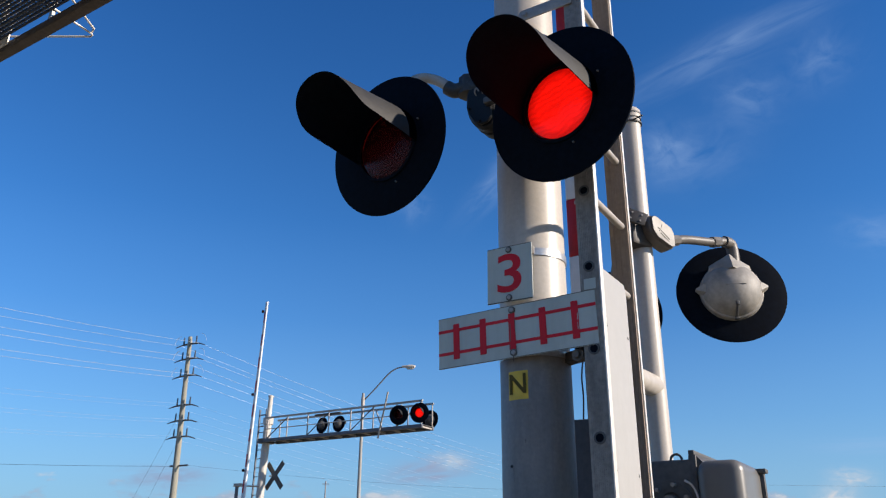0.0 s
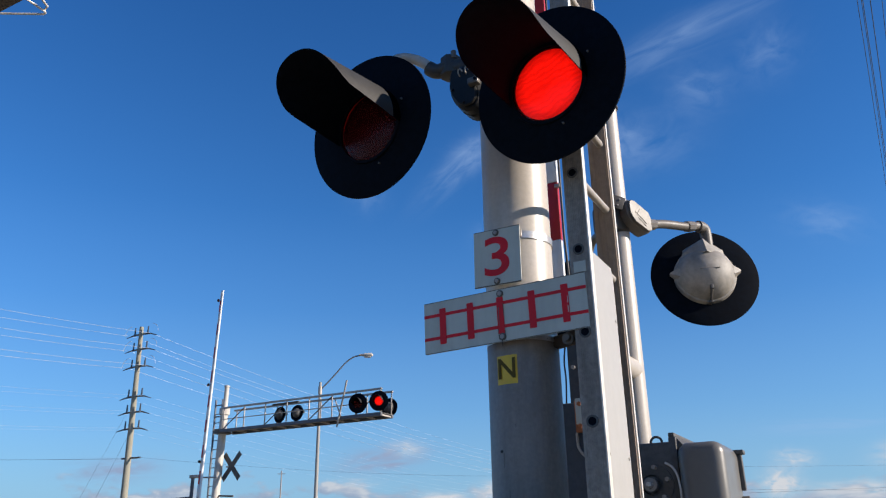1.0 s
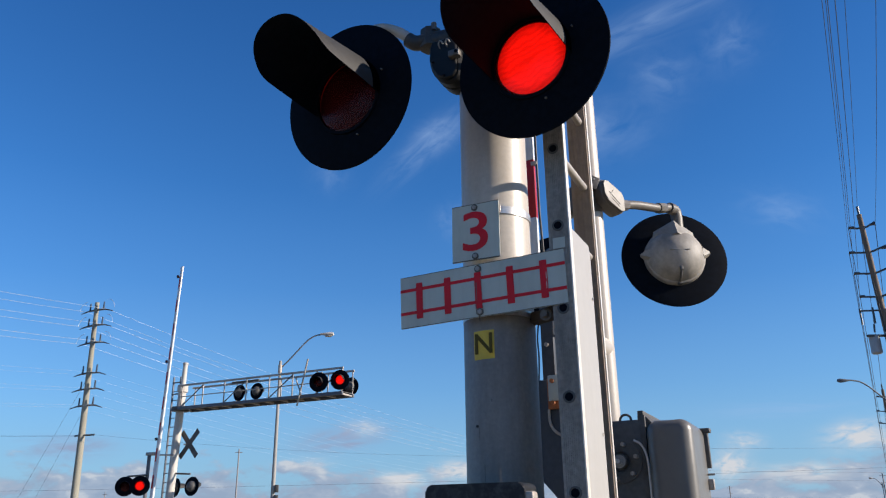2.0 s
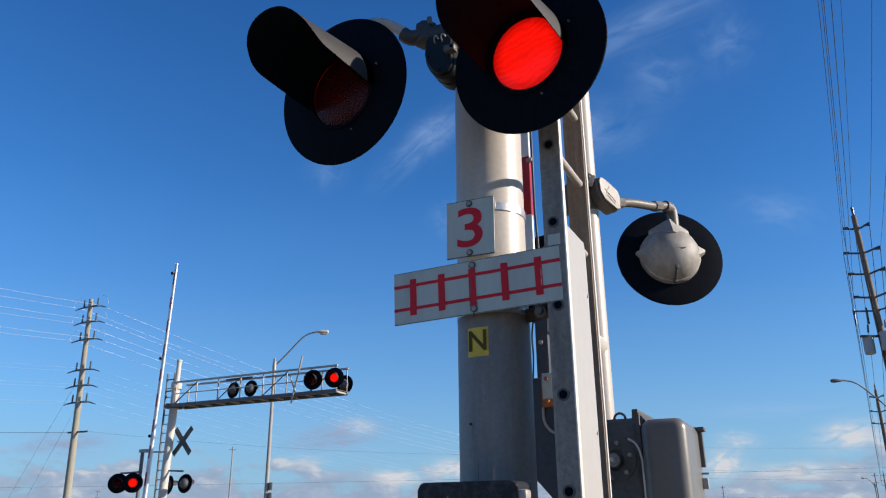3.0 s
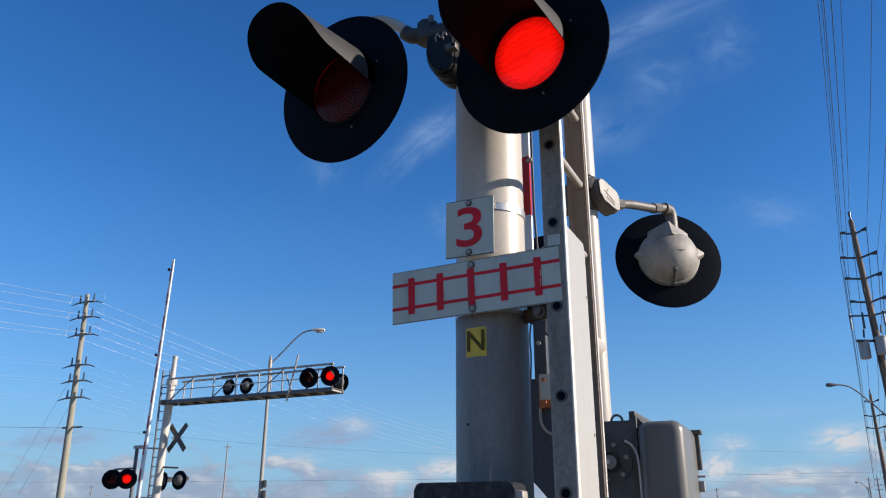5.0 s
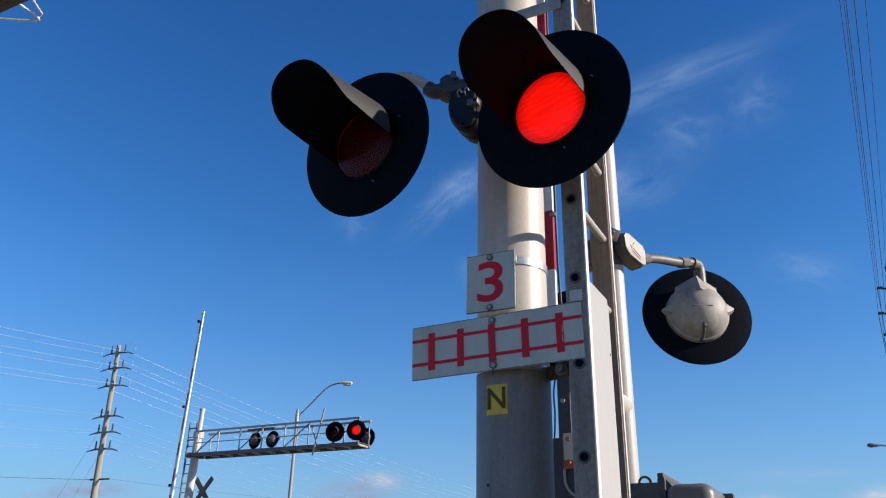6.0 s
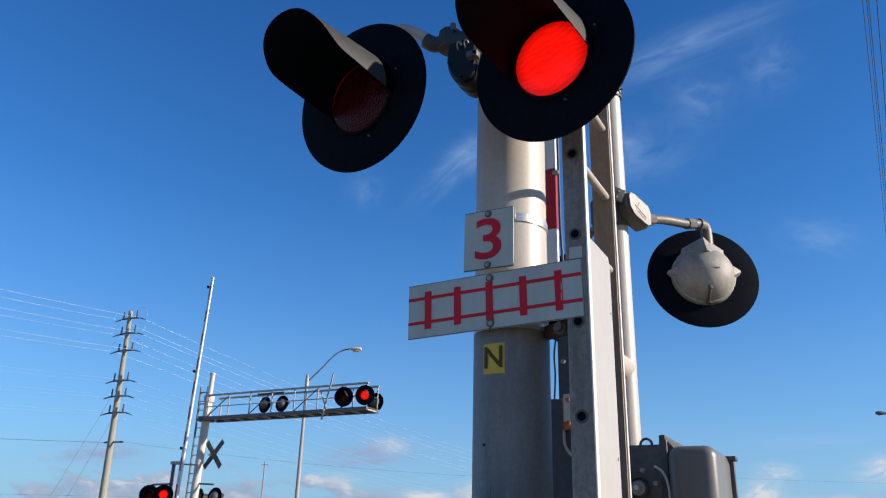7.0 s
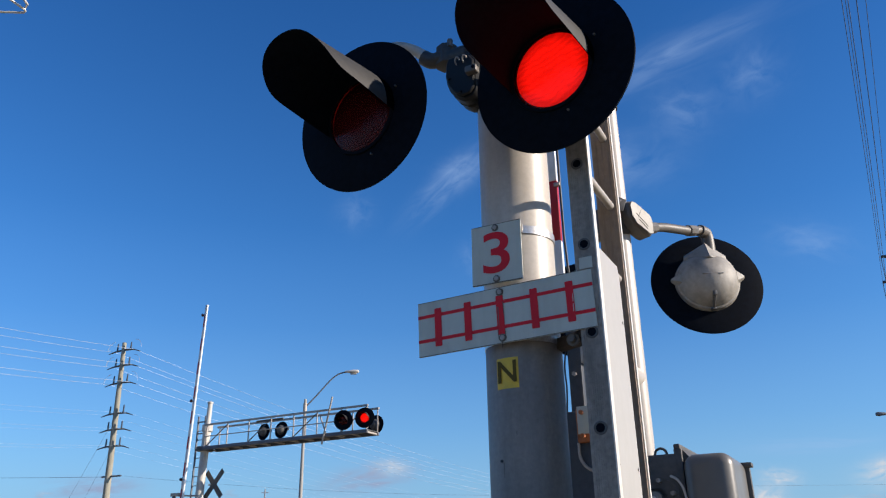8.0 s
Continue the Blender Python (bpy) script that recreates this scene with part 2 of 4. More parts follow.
COVER = material("dark_grey_cover_paint", (0.138, 0.130, 0.117), 0.36, 0.0, 0.06, 40, (0.11, 0.103, 0.092), 0.4, 5.0, 0.1)
FARBOWL = material("shaded_cast_grey", (0.075, 0.073, 0.072), 0.6, 0.0, 0.12, 30, (0.045, 0.042, 0.04), 0.5, 6.0, 0.2)
# dark and bluish: the shaded sides of far steelwork are put into the colour
FARSTEEL = material("shaded_blue_grey_steel", (0.105, 0.115, 0.135), 0.6, 0.1, 0.12, 30, (0.07, 0.072, 0.08), 0.4, 4.0, 0.1)
CREAM = material("cream_silver_paint", (0.50, 0.475, 0.43), 0.5, 0.0, 0.1, 12, (0.3, 0.26, 0.22), 0.6, 2.5, 0.1, streaks=True)
BAND = material("dull_bare_strap", (0.62, 0.60, 0.57), 0.32, 0.75, 0.15, 60, (0.25, 0.23, 0.20), 0.7, 22.0, 0.15)
# rusty brown, darkened further for the shade under the near walkway
RUSTSHADED = material("rusty_shaded_steel", (0.085, 0.064, 0.050), 0.7, 0.0, 0.25, 30, (0.045, 0.036, 0.030), 0.6, 5.0, 0.2)
MECHDARK = material("dark_mechanism_plate", (0.085, 0.082, 0.078), 0.5, 0.1, 0.2, 40, (0.05, 0.048, 0.045), 0.4, 6.0, 0.15)
GRIME = material("dark_grime", (0.10, 0.095, 0.085), 0.8, 0.0, 0.3, 60)
LENS, GLOW = lens_material(), glow_material()
GROUND = ground_material()


# ---- mesh helpers ----
def part(name, bm, mat, parent=None, label="", m=None, sharp=35, smooth=True):
    """Links a bmesh as one mesh object, under parent if there is one."""
    me = bpy.data.meshes.new(name)
    bmesh.ops.recalc_face_normals(bm, faces=bm.faces)
    bm.to_mesh(me)
    bm.free()
    for mt in mat if isinstance(mat, (list, tuple)) else [mat]:
        me.materials.append(mt)
    if smooth:
        me.polygons.foreach_set("use_smooth", [True] * len(me.polygons))
        me.set_sharp_from_angle(angle=radians(sharp))
    ob = new(name, me)
    ob.parent = parent
    if parent is not None and parent.parent is not None:
        ob.matrix_parent_inverse = parent.matrix_basis.inverted()
    if m is not None:
        ob.matrix_basis = m
    if label:
        ob["label"] = label
    return ob


def empty(name, m, label, category, group=""):
    ob = new(name)
    ob.empty_display_size = 0.1
    ob.matrix_basis = m
    return tagged(ob, label, category, group)


def box(size, at=(0, 0, 0), bevel=0.0, turn=None, segs=2, bm=None):
    own = bmesh.new()
    bmesh.ops.create_cube(own, size=1.0)
    bmesh.ops.scale(own, vec=size, verts=own.verts)
    if bevel:
        bmesh.ops.bevel(own, geom=own.edges[:], offset=bevel, segments=segs, profile=0.5, affect="EDGES")
    if turn is not None:
        bmesh.ops.transform(own, matrix=turn, verts=own.verts)
    bmesh.ops.translate(own, vec=at, verts=own.verts)
    return join(bm, own)


def join(bm, own):
    if bm is None:
        return own
    me = bpy.data.meshes.new("tmp")
    own.to_mesh(me)
    own.free()
    bm.from_mesh(me)
    bpy.data.meshes.remove(me)
    return bm


def rod(a, b, r0, r1=None, segs=16, bm=None, bevel=0.0):
    a, b = Vector(a), Vector(b)
    own = bmesh.new()
    bmesh.ops.create_cone(own, cap_ends=True, segments=segs, radius1=r0, radius2=r0 if r1 is None else r1, depth=(b - a).length)
    if bevel:
        ends = [e for e in own.edges if abs(e.verts[0].co.z - e.verts[1].co.z) < 1e-6]
        bmesh.ops.bevel(own, geom=ends, offset=bevel, segments=2, profile=0.5, affect="EDGES")
    bmesh.ops.transform(own, matrix=Matrix.Translation((a + b) / 2) @ (b - a).to_track_quat("Z", "Y").to_matrix().to_4x4(), verts=own.verts)
    return join(bm, own)


def lathe(profile, segs=48, bm=None, closed=False):
    """Spins (y, r) pairs round the local y axis."""
    own = bmesh.new()
    rings = []
    for y, r in profile:
        if r < 1e-5:
            rings.append([own.verts.new((0, y, 0))])
        else:
            rings.append([own.verts.new((r * math.cos(2 * math.pi * i / segs), y, r * math.sin(2 * math.pi * i / segs))) for i in range(segs)])
    pairs = list(zip(rings, rings[1:])) + ([(rings[-1], rings[0])] if closed else [])
    for p, q in pairs:
        for i in range(segs):
            j = (i + 1) % segs
            if len(p) == 1:
                own.faces.new((p[0], q[i], q[j]))
            elif len(q) == 1:
                own.faces.new((p[i], p[j], q[0]))
            else:
                own.faces.new((p[i], p[j], q[j], q[i]))
    return join(bm, own)


def sweep(points, r, segs=8, bm=None, cap=True):
    """A tube along points."""
    own = bmesh.new()
    pts = [Vector(p) for p in points]
    rings = []
    side = None
    for i, p in enumerate(pts):
        d = (pts[min(i + 1, len(pts) - 1)] - pts[max(i - 1, 0)]).normalized()
        if side is None:
            side = d.orthogonal().normalized()
        side = (side - d * side.dot(d)).normalized()
        other = d.cross(side)
        rad = r[i] if isinstance(r, (list, tuple)) else r
        rings.append([own.verts.new(p + rad * (math.cos(2 * math.pi * k / segs) * side + math.sin(2 * math.pi * k / segs) * other)) for k in range(segs)])
    for p, q in zip(rings, rings[1:]):
        for i in range(segs):
            j = (i + 1) % segs
            own.faces.new((p[i], p[j], q[j], q[i]))
    if cap:
        own.faces.new(rings[0]), own.faces.new(rings[-1])
    return join(bm, own)


def arc(points, steps=6):
    """Rounds a polyline with a smooth curve through its points."""
    pts = [Vector(p) for p in points]
    out = []
    for i in range(len(pts) - 1):
        p0, p1, p2, p3 = pts[max(i - 1, 0)], pts[i], pts[i + 1], pts[min(i + 2, len(pts) - 1)]
        for k in range(steps):
            s = k / steps
            out.append(0.5 * (2 * p1 + (p2 - p0) * s + (2 * p0 - 5 * p1 + 4 * p2 - p3) * s * s + (3 * p1 - p0 - 3 * p2 + p3) * s ** 3))
    return out + [pts[-1]]


def slab(outline, depth, bevel=0.0, bm=None):
    """An outline of (x, z) pairs, extruded from y = 0 to y = depth."""
    own = bmesh.new()
    front = [own.verts.new((x, 0, z)) for x, z in outline]
    back = [own.verts.new((x, depth, z)) for x, z in outline]
    own.faces.new(front), own.faces.new(back[::-1])
    n = len(outline)
    for i in range(n):
        j = (i + 1) % n
        own.faces.new((front[i], back[i], back[j], front[j]))
    if bevel:
        bmesh.ops.bevel(own, geom=own.edges[:], offset=bevel, segments=1, profile=0.5, affect="EDGES")
    return join(bm, own)


def rounded(w, h, r, steps=5):
    out = []
    for cx, cz, a0 in ((w / 2 - r, h / 2 - r, 0), (-w / 2 + r, h / 2 - r, 90), (-w / 2 + r, -h / 2 + r, 180), (w / 2 - r, -h / 2 + r, 270)):
        for k in range(steps + 1):
            a = radians(a0 + 90 * k / steps)
            out.append((cx + r * math.cos(a), cz + r * math.sin(a)))
    return out


def letter(text, height, depth, parent, mat, m, bold=0.0, name="numeral"):
    cu = bpy.data.curves.new(name, "FONT")
    cu.body, cu.size, cu.extrude, cu.offset, cu.align_x, cu.align_y = text, height, depth, bold, "CENTER", "CENTER"
    tmp = new("tmp_text", cu)
    me = bpy.data.meshes.new_from_object(tmp)
    bpy.data.objects.remove(tmp)
    me.name = name
    me.materials.clear()
    me.materials.append(mat)
    ob = new(name, me)
    ob.parent, ob.matrix_basis = parent, m
    return ob


# the crossing's own axes: U along the signs to the right, V away behind them
YAW = -27.5
U, V = Vector((0.887, -0.462, 0)), Vector((0.462, 0.887, 0))
S0 = Vector((0.018, 2.815, 0))


def loc(u, v, z, turn=0.0):
    p = S0 + U * u + V * v
    return pose(p.x, p.y, z, 0, 0, YAW + turn)


# ---- ground ----
def build_ground():
    bm = bmesh.new()
    n = 24
    rings = [0.0, 4, 12, 40, 120, 400, 1200, 4000]
    centre = bm.verts.new((0, 0, 0))
    prev = None
    for r in rings[1:]:
        ring = [bm.verts.new((r * math.cos(2 * math.pi * i / n), r * math.sin(2 * math.pi * i / n), 0)) for i in range(n)]
        for i in range(n):
            j = (i + 1) % n
            bm.faces.new((centre, ring[i], ring[j]) if prev is None else (prev[i], ring[i], ring[j], prev[j]))
        prev = ring
    tagged(part("ground", bm, GROUND), "level ground of gravel and dry grass", "ground", kind="structure")


build_ground()

# ---- flashing lights ----
PANELS = []


def flashing_light(m, phase, label, group, hood=0.414, far=False):
    """A crossing signal lamp. Its front looks along local -y. phase: 0 for one of a pair, 1 for the other."""
    thing = empty("flashing_light", m, label, "signal light", group)
    seg = 32 if far else 72
    part("background_disc", lathe([(-0.004, 0.158), (-0.004, 0.300), (-0.002, 0.305), (0.006, 0.305), (0.008, 0.300), (0.008, 0.158)], seg, closed=True), BLACK, thing, "round matt black background plate")
    # deep cast bowl behind the plate
    bowl = [(0.008, 0.176), (0.036, 0.174), (0.040, 0.170), (0.042, 0.164), (0.070, 0.157), (0.098, 0.143), (0.124, 0.120), (0.145, 0.090), (0.158, 0.058), (0.166, 0.028), (0.168, 0.0)]
    housing = part("housing", lathe(bowl, seg), FARBOWL if far else BOWL, thing, "grey cast housing with a domed back")
    if not far:
        for sx in (1, -1):
            bm = bmesh.new()
            for x, y, z in ((0.150, 0.02, 0.034), (0.150, 0.02, -0.040), (0.150, 0.085, 0.030), (0.150, 0.085, -0.026), (0.200, 0.030, 0.016), (0.200, 0.030, 0.004), (0.198, 0.052, 0.016), (0.198, 0.052, 0.006)):
                bm.verts.new((sx * x, y, z))
            bmesh.ops.convex_hull(bm, input=bm.verts)
            part("hinge_lug", bm, BOWL, housing, "pointed cast hinge ear", sharp=20)
        part("latch", sweep(arc([(0, 0.128, -0.125), (0, 0.112, -0.142), (0, 0.075, -0.168), (0, 0.045, -0.178)]), 0.008, 8), DARKMECH, housing, "dark wire latch")
        part("latch_knob", box((0.020, 0.018, 0.028), (0, 0.128, -0.122), 0.004), DARKMECH, housing)
        part("latch_foot", box((0.026, 0.026, 0.016), (0, 0.052, -0.180), 0.004), DARKMECH, housing)
        bm = bmesh.new()
        for p in ((-0.125, 0.05, 0.085), (0.125, 0.05, 0.085), (-0.105, 0.03, 0.168), (0.105, 0.03, 0.168), (0, 0.03, 0.195), (0, 0.118, 0.196), (0, 0.166, 0.088), (-0.112, 0.075, 0.132), (0.112, 0.075, 0.132)):
            bm.verts.new(p)
        bmesh.ops.convex_hull(bm, input=bm.verts)
        part("gable", bm, BOWL, housing, "cast gable over the bowl", sharp=20)
        part("raised_bar", box((0.112, 0.010, 0.005), (0, 0.162, -0.018), 0.001), BOWL, housing, "raised cast line")
        part("raised_mark", box((0.036, 0.010, 0.022), (0, 0.160, 0.022), 0.003), BOWL, housing)
        for a in (20, 285):
            part("plate_bolt", rod((0.185 * math.cos(radians(a)), -0.012, 0.185 * math.sin(radians(a))), (0.185 * math.cos(radians(a)), 0, 0.185 * math.sin(radians(a))), 0.0038, segs=8), CAST, thing)
    part("lens_ring", lathe([(-0.012, 0.148), (-0.012, 0.160), (0.0, 0.162), (0.006, 0.162), (0.006, 0.148)], seg, closed=True), BLACK, thing, "narrow black ring round the lens")
    dome = [(-0.004 - 0.022 * (1 - (r / 0.15) ** 2), r) for r in (0.15, 0.13, 0.1, 0.065, 0.03)]
    lens = part("lens", lathe(dome + [(-0.026, 0.0)], seg), LENS, thing, "red domed lens")
    part("reflector", lathe([(0.012, 0.0), (0.012, 0.150)], seg), REFLECTOR, thing, "dark red reflector behind the lens")
    panel = part("lit_panel", lathe([(-0.001, 0.0), (-0.001, 0.138), (0.001, 0.138), (0.001, 0.0)], seg), GLOW, thing, "red light behind the lens")
    PANELS.append((panel, phase))
    # the visor: a tube open below, cut back towards its lower edges
    bm = bmesh.new()
    n, k = (20, 8) if far else (48, 24)
    grid = []
    for j in range(k + 1):
        s = j / k
        half = HOOD_BASE + (HOOD_TIP - HOOD_BASE) * s - HOOD_ROUND * max(0.0, (s - 0.72) / 0.28) ** 3
        row = []
        for i in range(n + 1):
            a = radians(90 + HOOD_ROLL + (i / n - 0.5) * 2 * half)
            off = abs(i / n - 0.5) * 2
            length = hood * (1 - HOOD_CUT * off ** 3)
            r = 0.163 - 0.006 * s
            row.append((r * math.cos(a), -0.004 - length * s, r * math.sin(a)))
        grid.append(row)
    t = 0.003
    outer = [[bm.verts.new(p) for p in row] for row in grid]
    inner = [[bm.verts.new((p[0] * (1 - t / 0.16), p[1], p[2] * (1 - t / 0.16))) for p in row] for row in grid]
    for j in range(k):
        for i in range(n):
            f1 = bm.faces.new((outer[j][i], outer[j][i + 1], outer[j + 1][i + 1], outer[j + 1][i]))
            f2 = bm.faces.new((inner[j][i + 1], inner[j][i], inner[j + 1][i], inner[j + 1][i + 1]))
            f2.material_index = 1
            if hood * (j + 0.5) / k < 0.058:
                f1.material_index = 2
    for i in range(n):
        bm.faces.new((outer[k][i], outer[k][i + 1], inner[k][i + 1], inner[k][i])).material_index = 1
        bm.faces.new((outer[0][i + 1], outer[0][i], inner[0][i], inner[0][i + 1])).material_index = 1
    for j in range(k):
        bm.faces.new((outer[j][0], outer[j + 1][0], inner[j + 1][0], inner[j][0])).material_index = 1
        bm.faces.new((outer[j + 1][n], outer[j][n], inner[j][n], inner[j + 1][n])).material_index = 1
    part("hood", bm, [HOODOUT, BLACK, NECK], thing, "long visor, grey outside and black within")
    return thing


HOOD_BASE, HOOD_TIP, HOOD_CUT, HOOD_ROUND, HOOD_ROLL = 104.0, 85.0, 0.13, 15.0, 2.0
flashing_light(pose(0.218, 2.518, 3.21, 4, 0, -35), 0, "black crossing light with a red lens, on the silver mast", "near crossing lights")
flashing_light(pose(-0.478, 2.828, 3.231, 5, 0, -33), 1, "black crossing light with a red lens, on the silver mast", "near crossing lights")
flashing_light(pose(1.303, 4.381, 3.066, 8, 0, 175.5), 1, "crossing light turned away, dusty grey domed back", "near crossing lights")
flashing_light(pose(0.66, 4.70, 3.03, 5, 0, 165), 0, "crossing light turned away behind the gate post", "near crossing lights")

# ---- near signal mast ----
mast_at = S0 + U * 0.0215 + V * 0.160


def build_mast():
    thing = empty("signal_mast", pose(mast_at.x, mast_at.y, 0, 0, 0, YAW), "tall round silver-painted steel signal mast with strap bands", "signal mast")
    part("pole", rod((0, 0, 2.34), (0, 0, 7.2), 0.133, 0.131, 64), MAST, thing, "silver-painted upper tube")
    part("lower_pole", rod((0, 0, 0), (0, 0, 2.345), 0.1355, 0.1355, 64, bevel=0.002), LOWTUBE, thing, "darker grey steel lower tube")
    part("drain_hole", rod((-0.045, -0.132, 1.93), (-0.045, -0.12, 1.93), 0.005, segs=10), CABLE, thing)
    for a, z, l, wd in ((-16, 1.925, 0.05, 0.0025), (6, 2.02, 0.012, 0.003), (-8, 1.80, 0.06, 0.002)):
        x, y = 0.1357 * math.sin(radians(a)), -0.1357 * math.cos(radians(a))
        part("drip_streak", slab([(-wd / 2, 0), (wd / 2, 0), (wd / 4, -l), (-wd / 4, -l)], 0.0004), GRIME, thing, "thin dark drip stain", pose(x, y, z, 0, 0, a))
    for z, w in ((2.734, 0.030), (2.335, 0.026), (3.62, 0.03)):
        part("strap_band", lathe([(-w / 2, 0.134), (-w / 2, 0.1375), (w / 2, 0.1375), (w / 2, 0.134)], 64), BAND, thing, "dull bare metal strap", pose(0, 0, z, 90))
        part("strap_buckle", box((0.05, 0.014, 0.034), (0.05, -0.138, z), 0.004, Matrix.Rotation(radians(20), 4, "Z")), GALV, thing)
    return thing


build_mast()


def build_lamp_crossarm():
    thing = empty("lamp_bracket", loc(-0.130, 0.05, 3.44), "cast grey junction box with bent conduit arms for two lights", "bracket")
    outline = [(-0.052, 0.060), (-0.040, 0.092), (0.060, 0.092), (0.092, 0.050), (0.092, -0.100), (0.070, -0.128), (0.030, -0.132), (-0.012, -0.104), (-0.040, -0.062), (-0.056, -0.010)]
    jb = part("junction_box", slab(outline, 0.12, 0.012), IRON, thing, "rounded cast box, its shade put into the colour", pose(0, -0.06, 0))
    part("box_lip", slab([(x * 1.05 + 0.002, z * 1.04) for x, z in outline], 0.014, 0.004), IRON, jb, "raised lip round the box", pose(0, -0.012, 0))
    part("box_cover", slab([(x * 0.84, z * 0.86) for x, z in outline], 0.014, 0.005), IRON, jb, "", pose(0, -0.074, 0))
    for x in (0.014, 0.046):
        loop = [(x - 0.010, -0.072, 0.036), (x - 0.010, -0.086, 0.046), (x - 0.004, -0.090, 0.058), (x + 0.005, -0.090, 0.056), (x + 0.008, -0.084, 0.046)]
        part("u_bolt", sweep(arc(loop), 0.0035, 8), GALV, jb, "bright bent bolt end")
    part("lug", box((0.050, 0.034, 0.030), (0.076, -0.085, -0.020), 0.006), CAST, jb, "pale cast lug")
    part("lug_bolt", rod((0.090, -0.108, -0.020), (0.090, -0.10, -0.020), 0.007, segs=6), BLACK, jb)
    for x, z in ((-0.030, -0.02), (0.020, -0.095)):
        part("cover_screw", rod((x, -0.082, z), (x, -0.07, z), 0.006, segs=8), IRON, jb)
    part("clamp", box((0.12, 0.10, 0.14), (0.08, 0.05, 0.02), 0.014), CASTSHADE, thing, "clamp round the mast")
    part("union", rod((0.03, 0, 0.12), (-0.12, 0.0, 0.145), 0.046, 0.036, 20, bevel=0.008), CASTSHADE, thing)
    part("union_nut", rod((-0.075, 0, 0.10), (-0.075, 0, 0.195), 0.050, 0.046, 8, bevel=0.008), CASTSHADE, thing)
    part("nut_bolt", rod((-0.045, -0.03, 0.17), (-0.045, -0.03, 0.205), 0.012, segs=6), CAST, thing)
    part("union_neck", rod((0.0, 0, 0.05), (0.0, 0, 0.13), 0.044, 0.04, 16), CASTSHADE, thing)
    inv = thing.matrix_basis.inverted()
    def path(pts):
        return arc([inv @ (S0 + U * u + V * v + Vector((0, 0, z))) for u, v, z in pts])
    part("elbow", sweep(path([(-0.19, 0.04, 3.585), (-0.26, 0.03, 3.575), (-0.30, 0.02, 3.60)]), 0.033, 14), CASTSHADE, thing)
    part("conduit", sweep(path([(-0.27, 0.02, 3.578), (-0.34, 0.0, 3.64), (-0.41, -0.03, 3.66), (-0.445, -0.08, 3.60), (-0.447, -0.13, 3.42), (-0.447, -0.14, 3.36)]), 0.023, 14), MAST, thing, "bent silver conduit arm")
    part("conduit", sweep(path([(-0.02, 0.03, 3.56), (0.12, -0.03, 3.58), (0.25, -0.07, 3.55), (0.32, -0.09, 3.42), (0.32, -0.09, 3.35)]), 0.023, 14), MAST, thing, "bent silver conduit arm")


build_lamp_crossarm()


# ---- signs on the mast ----
def build_track_sign():
    thing = empty("track_sign", loc(0.014, -0.004, 2.413) @ pose(0, 0, 0, 0, -1.5, 0), "white sign with a red ladder-like drawing of railway track", "sign")
    w, h = 0.657, 0.202
    plate = part("plate", slab(rounded(w, h, 0.004, 2), 0.004), SIGN, thing)
    for z in (0.046, -0.044):
        part("rail_stripe", slab([(-w / 2, z - 0.006), (w / 2, z - 0.006), (w / 2, z + 0.006), (-w / 2, z + 0.006)], 0.0012), SIGNRED, plate, "", pose(0, -0.0012, 0))
    for x in (-0.247, -0.129, -0.005, 0.121, 0.248):
        part("tie_stripe", slab(rounded(0.027, 0.140, 0.002, 1), 0.0012), SIGNRED, plate, "", pose(x, -0.0024, 0))
    for z in (0.082, -0.082):
        part("bolt", rod((-0.002, -0.008, z), (-0.002, 0.03, z), 0.009, segs=6), BOLT, plate)
        part("washer", rod((-0.002, -0.0042, z), (-0.002, 0.0, z), 0.014, segs=14), GRIME, plate, "dark grimy washer")
    for x, z0, l, wd in ((-0.012, 0.03, 0.07, 0.004), (0.008, 0.045, 0.05, 0.003), (-0.004, -0.095, 0.022, 0.005), (-0.016, -0.05, 0.04, 0.003), (0.01, -0.06, 0.035, 0.0025)):
        part("rust_streak", slab([(x - wd / 2, z0), (x + wd / 2, z0), (x + wd / 5, z0 - l), (x - wd / 5, z0 - l)], 0.0004), GRIME, plate, "dark streak below the bolt", pose(0, -0.0029, 0))
    for x, z0 in ((0.257, -0.012), (0.258, 0.022)):
        part("scratch", slab([(x - 0.001, z0), (x + 0.001, z0 + 0.004), (x + 0.0015, z0 - 0.022), (x - 0.0015, z0 - 0.025)], 0.0004), SIGN, plate, "pale scratch in the red", pose(0, -0.0029, 0))
    for z in (0.0995, -0.0995):
        part("grime_line", box((w, 0.0008, 0.002), (0, -0.0004, z)), GRIME, plate, "dark grime along the edge")
    for z in (0.07, -0.07):
        part("mount_bar", box((0.10, 0.022, 0.03), (0.0, 0.015, z), 0.003), GALV, thing)


